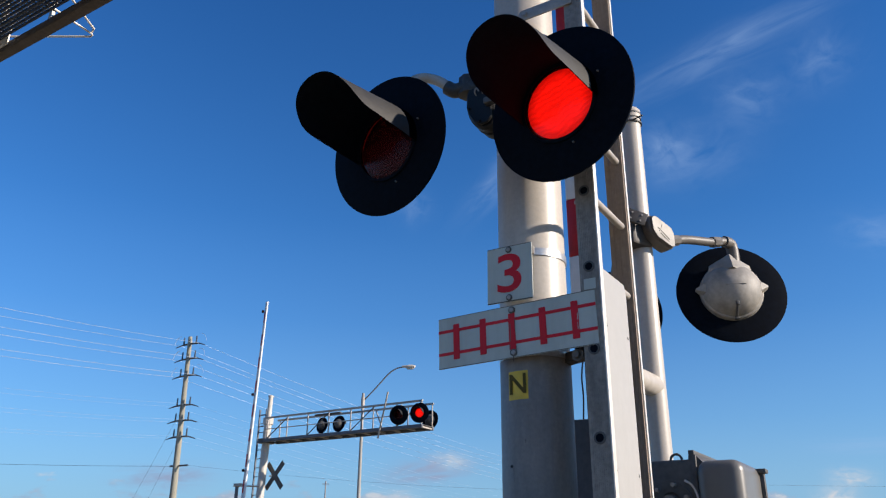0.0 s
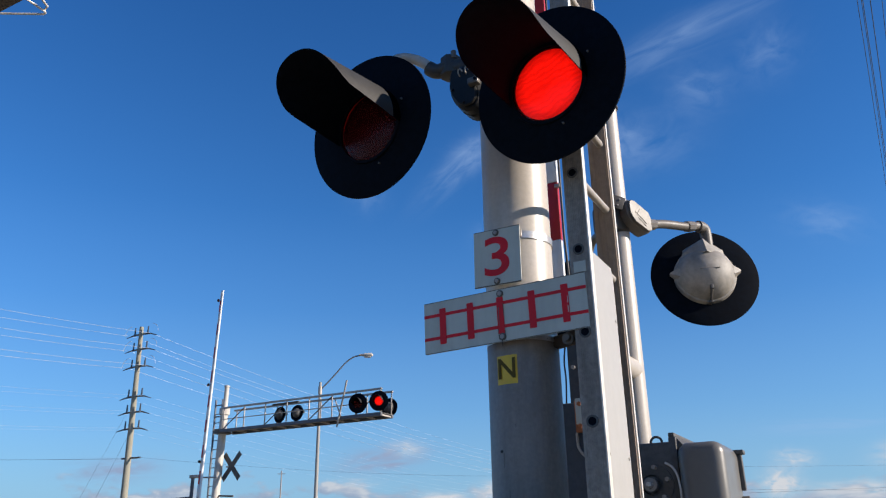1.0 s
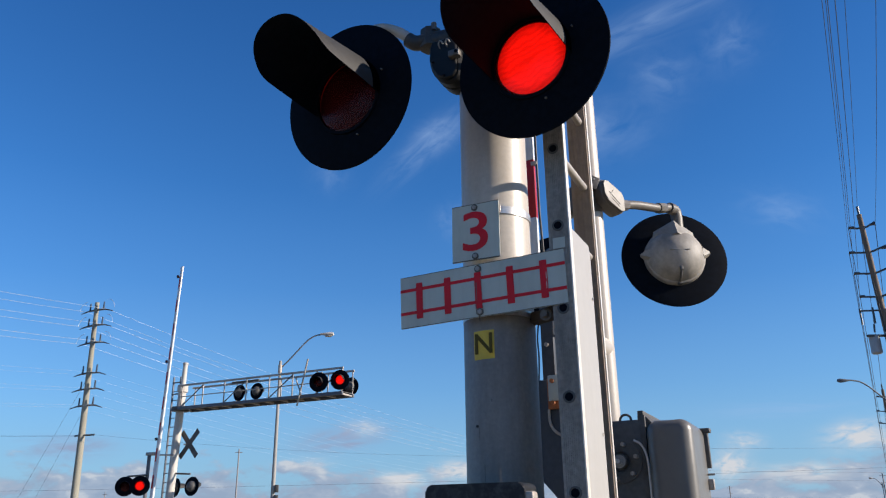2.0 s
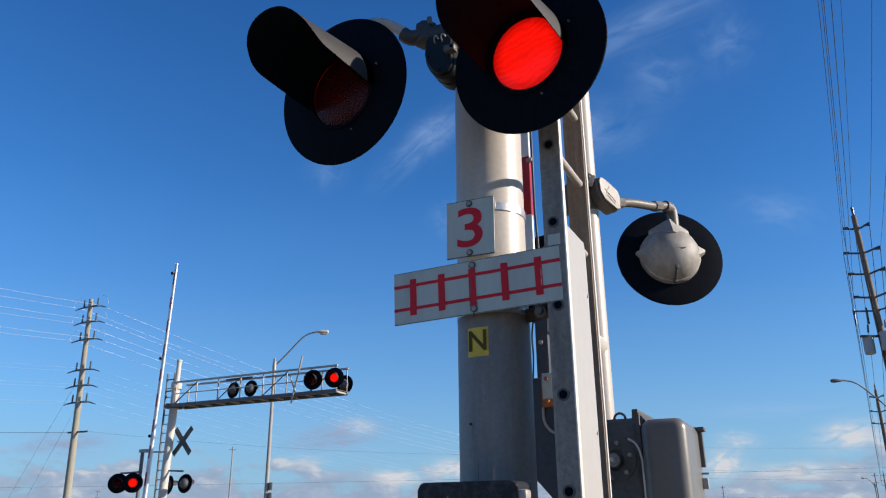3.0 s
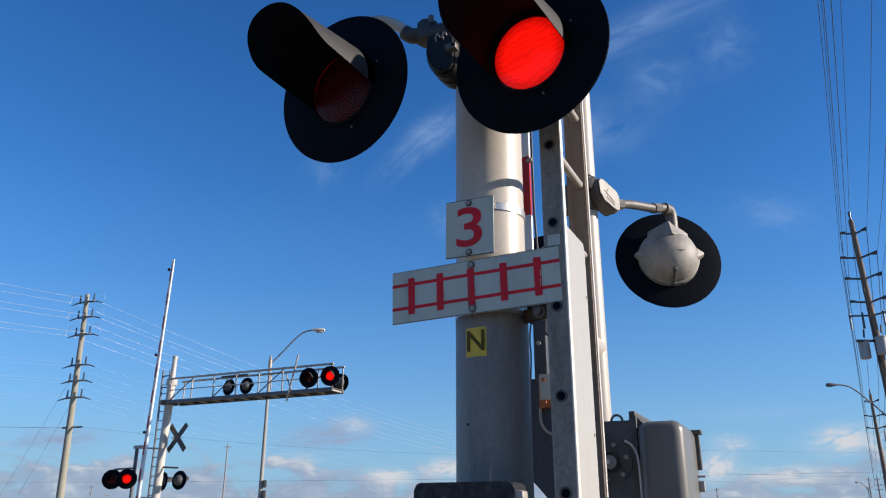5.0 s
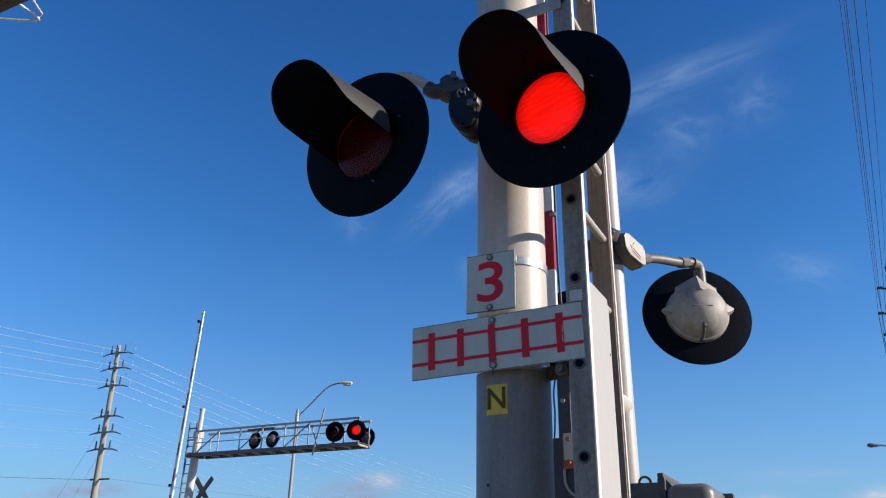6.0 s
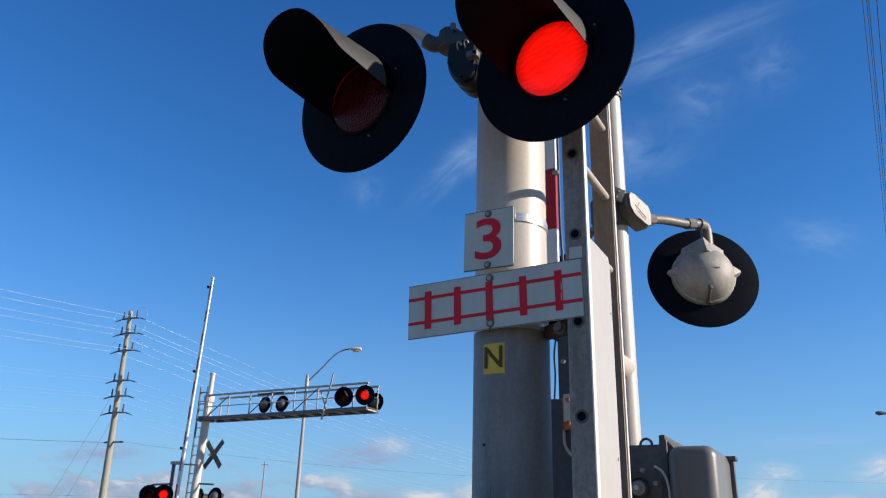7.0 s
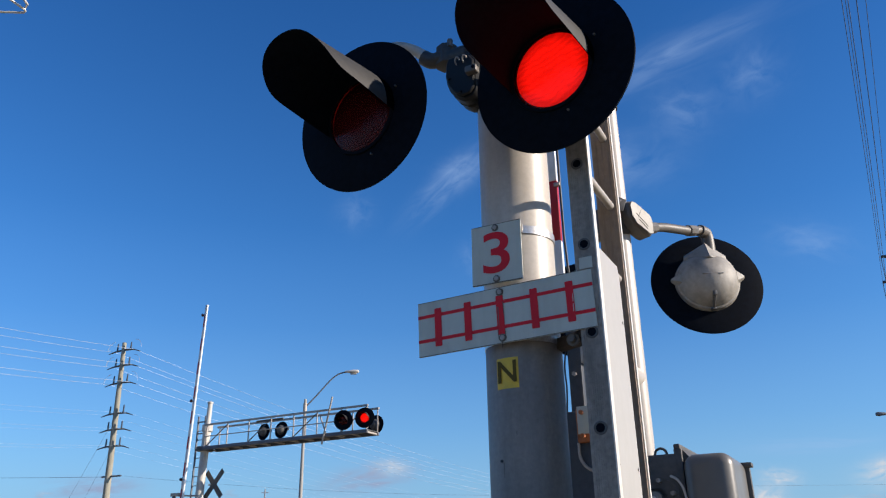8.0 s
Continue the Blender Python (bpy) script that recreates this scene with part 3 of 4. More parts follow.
def build_number_sign():
    thing = empty("number_sign", loc(0.0065, -0.010, 2.641) @ pose(0, 0, 0, 0, 0.4, 0), "small white sign with a red numeral three", "sign")
    plate = part("plate", slab(rounded(0.192, 0.226, 0.004, 2), 0.004), SIGN, thing)
    letter("3", 0.216, 0.0008, thing, SIGNRED, pose(0.001, -0.0015, -0.006, 90) @ Matrix.Diagonal((1.25, 1.0, 1.0, 1.0)), 0.0022)
    for z in (0.097, -0.097):
        part("bolt", rod((-0.002, -0.008, z), (-0.002, 0.03, z), 0.008, segs=6), BOLT, plate)
        part("washer", rod((-0.002, -0.0035, z), (-0.002, 0.0, z), 0.013, segs=14), GRIME, plate, "dark grimy washer")
    part("grime_line", box((0.19, 0.0008, 0.004), (0.0, -0.0004, -0.111)), GRIME, plate, "dark grime along the lower edge")
    part("grime_line", box((0.19, 0.0008, 0.002), (0.0, -0.0004, 0.1115)), GRIME, plate, "dark grime along the upper edge")
    part("mount_bar", box((0.08, 0.022, 0.028), (0.0, 0.015, 0.06), 0.003), GALV, thing)


def build_letter_label():
    a = LABEL_TURN
    thing = empty("letter_label", pose(mast_at.x, mast_at.y, 2.216, 0, 0, YAW + a), "small yellow sticker with a dark letter N on the mast", "label")
    bm = bmesh.new()
    n, w, h, r = 10, 0.083, 0.105, 0.1362
    cols = [[bm.verts.new((r * math.sin(w / r * (i / n - 0.5)), -r * math.cos(w / r * (i / n - 0.5)), z)) for z in (-h / 2, h / 2)] for i in range(n + 1)]
    for p, q in zip(cols, cols[1:]):
        bm.faces.new((p[0], q[0], q[1], p[1]))
    part("sticker", bm, YELLOW, thing)
    letter("N", 0.106, 0.0006, thing, INK, pose(0.001, -0.1372, 0.0, 90), 0.0013, "letter")


LABEL_TURN = -4.5
build_track_sign()
build_number_sign()
build_letter_label()


# ---- ladder beside the mast ----
def channel_rail(w, d, z0, z1, n=9):
    """A ladder side rail: a shallow channel with fine ribs on its face (towards -y)."""
    t = 0.004
    ribs = []
    for i in range(n):
        x0 = -w / 2 + 0.006 + (w - 0.012) * i / n
        ribs += [(x0, 0.0), (x0 + (w - 0.012) / n * 0.55, 0.0), (x0 + (w - 0.012) / n * 0.62, 0.0012), (x0 + (w - 0.012) / n * 0.95, 0.0012)]
    prof = [(-w / 2, d), (-w / 2, 0.0)] + ribs + [(w / 2, 0.0), (w / 2, d), (w / 2 - t, d), (w / 2 - t, t), (-w / 2 + t, t), (-w / 2 + t, d)]
    bm = bmesh.new()
    lo = [bm.verts.new((x, y, z0)) for x, y in prof]
    hi = [bm.verts.new((x, y, z1)) for x, y in prof]
    for i in range(len(prof)):
        j = (i + 1) % len(prof)
        bm.faces.new((lo[i], lo[j], hi[j], hi[i]))
    return bm


def build_ladder():
    thing = empty("ladder", loc(0.324, 0.0, 0), "weathered aluminium ladder with round rungs beside the mast", "ladder")
    w, gap = 0.074, 0.40
    part("side_rail", channel_rail(w, 0.028, 0.25, 7.0), RIBBED, thing, "grimy ribbed aluminium rail", pose(0, 0, 0), sharp=20)
    part("side_rail", channel_rail(0.078, 0.028, 0.25, 7.0, 3), BROWNED, thing, "brown-stained aluminium rail", pose(-0.014, gap, 0), sharp=20)
    part("rail_flange", box((0.005, 0.030, 6.75), (w / 2 + 0.0025, 0.014, 3.625), 0.001), STRAP, thing, "bright bare side of the rail")
    part("rail_flange", box((0.005, 0.016, 6.75), (0.0275, gap + 0.020, 3.625), 0.001), STRAP, thing, "bright bare side of the rail")
    z = 2.612 - 0.305 * 7
    while z < 6.95:
        rung = part("rung", rod((0, -0.001, z), (0, gap + 0.003 if z > 2.6 else 0.27, z), 0.0155, segs=16), GALV, thing)
        part("rung_end", lathe([(0.0, 0.014), (-0.003, 0.0145), (-0.004, 0.0175), (-0.003, 0.021), (0.0, 0.0215)], 20), DARKMECH, rung, "flared rung end", pose(0, 0, z))
        part("rung_hole", rod((0, -0.0025, z), (0, 0.0, z), 0.0145, segs=16), BLACK, rung, "dark open end of the hollow rung")
        z += 0.305
    bar = part("stand_off", box((0.235, 0.008, 0.052), (-0.1175, -0.007, 3.812), 0.001), GALV, thing, "flat stand-off bar to the mast")
    part("bar_tail", box((0.10, 0.008, 0.052), (0, 0, 0), 0.001), GALV, bar, "bent end of the bar", pose(-0.268, 0.028, 3.808, 0, 0, -46))
    part("bar_bolt", rod((-0.21, -0.022, 3.812), (-0.21, -0.008, 3.812), 0.012, segs=6), BOLT, bar)
    for z in (5.6,):
        part("stand_off", sweep([(-0.02, 0.0, z), (-0.22, -0.03, z - 0.03), (-0.30, 0.0, z - 0.06), (-0.36, 0.09, z - 0.09)], 0.024, 4), GALV, thing, "flat stand-off bracket to the mast")
    part("stand_off", sweep([(-0.02, 0.035, 2.318), (-0.09, 0.12, 2.322), (-0.175, 0.16, 2.322)], 0.027, 4), RUSTSHADED, thing, "flat stand-off bracket to the mast")
    part("stand_off_bolt", lathe([(-0.03, 0.0), (-0.03, 0.012), (-0.012, 0.014), (-0.012, 0.022), (0.0, 0.022)], 16), CAST, thing, "round bolt head", pose(-0.075, 0.04, 2.30))
    part("rail_sticker", box((0.045, 0.001, 0.04), (0.0, -0.002, 2.545), 0.0), SIGN, thing, "worn pale sticker")


def build_guard():
    thing = empty("ladder_guard", loc(0.324, 0.0, 0), "white sheet-metal anti-climb panel fixed on the ladder", "guard panel")
    bm = bmesh.new()
    pts = [(0.030, 0.35), (0.030, 2.60), (0.045, 2.612), (0.266, 2.612), (0.282, 2.575), (0.286, 0.35)]
    x0, x1 = 0.0305, 0.0345
    a = [bm.verts.new((x0, y, z)) for y, z in pts]
    b = [bm.verts.new((x1, y, z)) for y, z in pts]
    bm.faces.new(a), bm.faces.new(b[::-1])
    for i in range(len(pts)):
        j = (i + 1) % len(pts)
        bm.faces.new((a[i], b[i], b[j], a[j]))
    part("panel", bm, PANEL, thing)
    part("flange", box((0.006, 0.006, 2.2), (x1 + 0.001, 0.033, 1.49), 0.001), PANEL, thing, "folded edge of the panel")
    for y, z in ((0.05, 1.9), (0.265, 1.9), (0.05, 2.4), (0.265, 2.4)):
        part("rivet", rod((x1, y, z), (x1 + 0.003, y, z), 0.006, segs=8), PANEL, thing)


build_ladder()
build_guard()


# ---- gate post, gate arm and mechanism ----
def build_gate_post():
    thing = empty("gate_post", pose(0.745, 3.98, 0, 0, 0, YAW), "slim silver steel post with a capped top", "post")
    part("pole", rod((0, 0, 0), (0, 0, 4.01), 0.058, 0.057, 40), MAST, thing)
    part("cap", lathe([(0.0, 0.064), (-0.05, 0.064), (-0.065, 0.055), (-0.07, 0.0)], 32), MAST, thing, "round cap", pose(0, 0, 3.998, -90))
    for z in (4.028, 3.968):
        part("clamp_ring", lathe([(-0.005, 0.057), (-0.005, 0.0665), (0.005, 0.0665), (0.005, 0.057)], 32), DARKMECH, thing, "thin dark strap", pose(0, 0, z, 90))
    part("cable_stub", rod((0.03, -0.05, 3.968), (0.095, -0.065, 3.972), 0.005, segs=8), CABLE, thing)
    part("brace", rod((0.002, 0.0, 2.443), (-0.060, -0.60, 2.460), 0.056, segs=28, bevel=0.004), MAST, thing, "silver tube reaching from the post towards the ladder")


def build_rear_crossarm():
    thing = empty("lamp_bracket", pose(0.812, 3.945, 3.248, 0, 0, 37), "cast grey junction box on the gate post with bent conduit", "bracket")
    outline = [(-0.092, 0.074), (-0.076, 0.096), (-0.044, 0.096), (0.070, 0.050), (0.088, 0.018), (0.088, -0.062), (0.056, -0.072), (-0.050, -0.034), (-0.084, 0.008)]
    jb = part("junction_box", slab(outline, 0.085, 0.010), CAST, thing, "slanting many-sided cast box", pose(0, -0.055, 0))
    part("box_cover", slab([(x * 0.92, z * 0.92) for x, z in outline], 0.012, 0.003), CAST, jb, "", pose(0, -0.068, 0))
    for i in range(3):
        turn = Matrix.Rotation(radians((32, 32, -58)[i]), 4, "Y")
        part("raised_bar", box(((0.10, 0.07, 0.05)[i], 0.003, 0.004), ((0.0, 0.006, -0.018)[i], -0.069, (0.0, -0.022, 0.028)[i]), 0.0, turn), CAST, jb, "raised cast bar")
    clamp = part("clamp", box((0.15, 0.14, 0.15), (-0.085, 0.07, 0.01), 0.02), CASTSHADE, thing, "clamp round the post")
    tilt = pose(-0.150, -0.020, 0.075, 0, 22, -35)
    part("clamp_plate", box((0.110, 0.018, 0.072), (0, 0, 0), 0.003), CASTSHADE, clamp, "bolted clamp plate", tilt)
    for x in (-0.026, 0.026):
        for z in (-0.017, 0.017):
            part("clamp_bolt", rod((x, -0.013, z), (x, -0.005, z), 0.006, segs=6), BOLT, clamp, "", tilt)
    inv = thing.matrix_basis.inverted()
    path = [inv @ Vector(p) for p in ((0.87, 3.97, 3.235), (1.01, 4.08, 3.285), (1.18, 4.20, 3.315), (1.27, 4.27, 3.345), (1.322, 4.315, 3.335), (1.328, 4.325, 3.22))]
    part("elbow", sweep(arc(path[3:]), 0.034, 14), CAST, thing, "cast elbow over the light")
    part("conduit", sweep(arc(path), 0.025, 14), CAST, thing, "bent grey conduit arm")
    hidden = [inv @ Vector(p) for p in ((0.78, 4.06, 3.25), (0.72, 4.3, 3.33), (0.69, 4.5, 3.34), (0.68, 4.62, 3.26), (0.68, 4.63, 3.17))]
    part("conduit", sweep(arc(hidden), 0.023, 12), CAST, thing, "bent grey conduit arm")
    for k, (a, b) in enumerate(((0, 1), (2, 3))):
        p, q = path[a], path[b]
        part("union", rod(p.lerp(q, 0.0), p.lerp(q, 0.6), 0.033, 0.031, 8, bevel=0.005), CAST, thing)


def build_gate_arm():
    thing = empty("crossing_gate", loc(-0.045, 0.80, 0), "raised crossing gate arm with red and white stripes", "crossing gate")
    w, d = 0.058, 0.03
    z, k = 2.685, 0
    while z < 7.6:
        z1 = min(z + ARM_STEP, 7.6)
        part("stripe", box((w, d, z1 - z - 0.001), (-0.0015, 0, (z + z1) / 2), 0.003), ARMRED if k % 2 else ARMWHITE, thing, "red stripe" if k % 2 else "white stripe")
        z, k = z1, k + 1
    part("light_cable", sweep([(0.060, -0.01, 2.6), (0.044, -0.012, 3.0), (0.034, -0.01, 7.4)], 0.006, 8), CABLE, thing, "thin dark cable along the arm")
    for z in (3.27, 5.1, 6.9):
        part("cable_clip", box((0.03, 0.02, 0.02), (0.030, -0.012, z), 0.003), GALV, thing)
    part("arm_socket", box((0.060, 0.07, 0.56), (0.052, 0.0, 2.46), 0.008), NAVY, thing, "dark arm socket")
    part("socket_bolt", rod((0.050, -0.048, 2.36), (0.050, -0.03, 2.36), 0.010, segs=6), BOLT, thing)
    part("arm_shoe", box((0.10, 0.05, 0.16), (0.02, 0.0, 2.67), 0.006), NAVY, thing, "dark shoe holding the arm")
    part("loose_cable", sweep(arc([(0.030, -0.04, 2.52), (0.012, -0.045, 2.40), (0.014, -0.045, 2.30), (0.006, -0.045, 2.17)]), 0.004, 6), CABLE, thing, "thin loose black cable")
    bm = slab([(-0.14, 1.925), (0.008, 1.772), (0.089, 1.680), (0.22, 1.60), (0.22, 2.06), (0.105, 2.198), (-0.14, 2.205)], 0.016, 0.003)
    part("counterweight_plate", bm, NAVY, thing, "dark steel plate", pose(0.0, -0.06, 0))
    part("shear_bracket", box((0.055, 0.03, 0.135), (0.086, -0.08, 2.135), 0.006), RUST, thing, "rusty orange bracket")
    part("bracket_face", box((0.048, 0.006, 0.11), (0.090, -0.098, 2.155), 0.002), SIGN, thing, "pale worn plate")
    for z in (2.185, 2.092):
        part("bolt", rod((0.086, -0.112, z), (0.086, -0.09, z), 0.010, segs=6), RUST, thing)
    part("curved_edge", sweep(arc([(0.055, -0.07, 2.07), (0.058, -0.07, 2.01), (0.085, -0.07, 1.97), (0.13, -0.07, 1.95)]), 0.006, 8), GALV, thing, "pale curved edge")
    part("arm_shaft", rod((0.12, -0.02, 1.87), (0.155, 0.10, 1.87), 0.035, segs=16), DARKMECH, thing, "dark stub of the arm shaft")


ARM_STEP = 0.305


def build_mechanism():
    thing = empty("gate_mechanism", loc(0.33, 1.16, 1.5), "grey cast gate mechanism case with a bulging cover and hub", "gate mechanism")
    part("case", box((0.42, 0.36, 1.08), (-0.06, 0.26, 0.01), 0.03, segs=3), MECH, thing)
    part("case_front", box((0.25, 0.10, 1.03), (-0.145, 0.08, 0.045), 0.02, segs=3), MECHDARK, thing, "dark front plate")
    part("cover", box((0.205, 0.42, 1.09), (0.100, 0.17, 0.0), 0.052, segs=6), COVER, thing, "bulging rounded cover")
    part("corner_post", box((0.035, 0.06, 1.10), (-0.028, 0.06, 0.03), 0.006), DARKMECH, thing, "upright edge of the front plate")
    hub = part("hub", lathe([(0.012, 0.0), (0.012, 0.040), (-0.012, 0.046), (-0.012, 0.095), (0.0, 0.095)], 36), MECHDARK, thing, "dark round hub", pose(-0.135, 0.03, 0.37))
    part("hub_boss", rod((-0.135, -0.020, 0.37), (-0.135, 0.046, 0.37), 0.034, segs=24), MECHDARK, hub)
    part("hub_washer", rod((-0.135, -0.024, 0.37), (-0.135, -0.018, 0.37), 0.030, segs=24), BOLT, hub)
    part("hub_nut", rod((-0.135, -0.046, 0.37), (-0.135, -0.02, 0.37), 0.019, segs=6), BOLT, hub)
    part("hub_stud", rod((-0.135, -0.060, 0.37), (-0.135, -0.04, 0.37), 0.010, segs=12), STRAP, hub)
    for a in (15, 75, 135, 195, 255, 315):
        x, z = -0.135 + 0.078 * math.cos(radians(a)), 0.37 + 0.078 * math.sin(radians(a))
        part("hub_bolt", rod((x, -0.020, z), (x, 0.03, z), 0.010, segs=6), BOLT, hub)
    part("edge_trim", sweep(arc([(-0.07, 0.026, 0.465), (-0.035, 0.02, 0.44), (-0.012, 0.01, 0.38), (-0.006, 0.0, 0.25), (0.0, 0.0, -0.4)]), 0.0055, 8), STRAP, thing, "thin pale edge of the cover plate")
    part("lid_ridge", box((0.028, 0.46, 0.022), (-0.030, 0.26, 0.588), 0.005), DARKMECH, thing, "raised ridge running back over the case")
    part("ridge_web", slab([(-0.030, 0.52), (0.030, 0.52), (0.014, 0.545), (-0.018, 0.585), (-0.030, 0.585)], 0.42, 0.002), DARKMECH, thing, "sloping web under the ridge", pose(0, 0.045, 0))
    ring = [(0.026 * math.cos(radians(a)), 0, 0.026 * math.sin(radians(a))) for a in range(-30, 211, 20)]
    part("lifting_eye", sweep(ring, 0.006, 8), DARKMECH, thing, "", pose(-0.105, 0.05, 0.560))
    bar = part("latch_bar", box((0.030, 0.03, 0.17), (0.207, 0.33, 0.43), 0.006), DARKMECH, thing)
    part("latch_cap", box((0.055, 0.06, 0.02), (0.207, 0.33, 0.52), 0.004), DARKMECH, bar)
    part("padlock", box((0.03, 0.02, 0.05), (0.214, 0.30, 0.27), 0.006), BOLT, bar)
    part("hasp", rod((0.19, 0.30, 0.315), (0.235, 0.30, 0.315), 0.005, segs=8), BOLT, bar)
    part("side_sticker", box((0.002, 0.06, 0.05), (0.2035, 0.14, 0.10), 0.0), SIGN, thing, "worn pale sticker")
    part("post_foot", box((0.22, 0.22, 0.96), (-0.05, 0.26, -1.02), 0.01), MECH, thing, "grey pedestal")


build_gate_post()
build_rear_crossarm()
build_gate_arm()
build_mechanism()


def build_equipment_box():
    thing = empty("equipment_box", loc(0.035, -0.12, 1.45), "black metal box with rounded corners strapped to the mast", "box")
    part("case", slab(rounded(0.345, 0.56, 0.022), 0.12, 0.004), DUSTY, thing, "scratched dusty black case", pose(0, -0.03, 0.0))
    rng = random.Random(5)
    for _ in range(11):
        x, z, l = rng.uniform(-0.15, 0.14), rng.uniform(-0.05, 0.24), rng.uniform(0.006, 0.022)
        part("scuff", box((0.0025, 0.0006, l), (0, 0, 0)), GALV, thing, "pale scuff in the paint", pose(x, -0.0303, z, 0, rng.uniform(-25, 25), 0))
    part("hinge_strip", box((0.022, 0.03, 0.20), (0.185, 0.0, 0.10), 0.004), GALV, thing, "tan metal hinge strip")
    part("hinge_knuckle", box((0.035, 0.05, 0.035), (0.18, 0.0, 0.235), 0.008), GALV, thing)
    part("latch_clip", box((0.03, 0.04, 0.018), (0.19, -0.01, 0.195), 0.004), GALV, thing)
    part("mount", box((0.12, 0.07, 0.30), (0.0, 0.115, 0.0), 0.005), GALV, thing)


build_equipment_box()


# ---- overhead walkway of the near signal ----
def build_walkway(m, length, name, label, side, detail):
    """A cantilever walkway along local +x from its mast at x = 0. side: where the tread lies (-1 or 1 along y)."""
    thing = empty(name, m, label, "signal gantry")
    w, h = 0.62, 0.68 if detail else 0.775
    ys = (0.0, side * w)
    for y in ys:
        # both chord colours include the shade of the walkway's underside
        part("lower_chord", box((length, 0.09, 0.08 if detail else 0.11), (length / 2, y, 0.0), 0.008), RUSTSHADED if detail else FARSTEEL, thing, "square metal chord")
    part("top_rail", box((length, 0.06, 0.06), (length / 2, 0.0, h), 0.006), GALV, thing)
    part("top_rail", box((length, 0.06, 0.06), (length / 2, side * w, h), 0.006), GALV, thing)
    part("mid_rail", rod((0, 0, h / 2), (length, 0, h / 2), 0.016, segs=8), GALV, thing)
    n = int(length / 0.85)
    for i in range(n + 1):
        x = 0.12 + (length - 0.17) * i / n
        for y in ys:
            if y and i % 2 and i < n and not detail:
                continue
            part("upright", box((0.045 if detail else 0.034, 0.030, h), (x, y, h / 2), 0.003), GALV, thing)
    for i in range(0, n, 2):
        x0, x1 = 0.12 + (length - 0.17) * i / n, 0.12 + (length - 0.17) * (i + 1) / n
        part("diagonal", rod((x0, 0, 0.05), (x1, 0, h - 0.05), 0.018, segs=8), DARKMECH, thing)
    bays = 2 if detail else int(length / 0.6)
    for i in range(bays + 1):
        part("cross_bearer", box((0.05, w, 0.05), (0.05 + (length - 0.1) * i / bays, side * w / 2, -0.02), 0.003), GALV, thing)
    if detail:
        bm = bmesh.new()
        k = int(length / 0.045)
        for i in range(k):
            box((0.006, w - 0.12, 0.012), (0.03 + i * 0.045, side * (w / 2 + 0.012), 0.095), bm=bm)
        for j in range(15):
            box((length, 0.010, 0.034), (length / 2, side * (0.072 + (w - 0.144) * j / 14), 0.092), bm=bm)
        part("grating", bm, DARKMECH, thing, "dark open bar grating", smooth=False)
    else:
        part("grating", box((length, w - 0.1, 0.02), (length / 2, side * w / 2, 0.04)), DARKMECH, thing, "dark open bar grating")
    return thing


near_gantry = build_walkway(loc(-0.12, 0.27, 5.78, 180), 6.9, "signal_gantry", "overhead aluminium cantilever walkway with bar grating", 1, True)
for pts in ([(5.3, 0.18, 0.17), (4.80, -0.12, 0.17), (4.36, -0.39, 0.17), (4.335, -0.385, 0.17), (4.32, -0.37, 0.17), (4.29, 0.017, 0.17), (4.27, 0.25, 0.17)], [(4.34, -0.375, 0.19), (4.268, -0.353, 0.19), (4.046, 0.043, 0.19), (3.93, 0.25, 0.19)]):
    part("swing_gate", sweep(pts, 0.0095, 8), STRAP, near_gantry, "thin bent access rail")
part("hinge_plate", box((0.16, 0.012, 0.22), (4.92, 0.06, 0.10), 0.002), STRAP, near_gantry, "pale hinge plate")


# ---- the signal across the road ----
FM = Vector((-8.45, 27.2, 0))


def far(s, v, z, turn=0.0):
    p = FM + U * s + V * v
    return pose(p.x, p.y, z, 0, 0, YAW + turn)


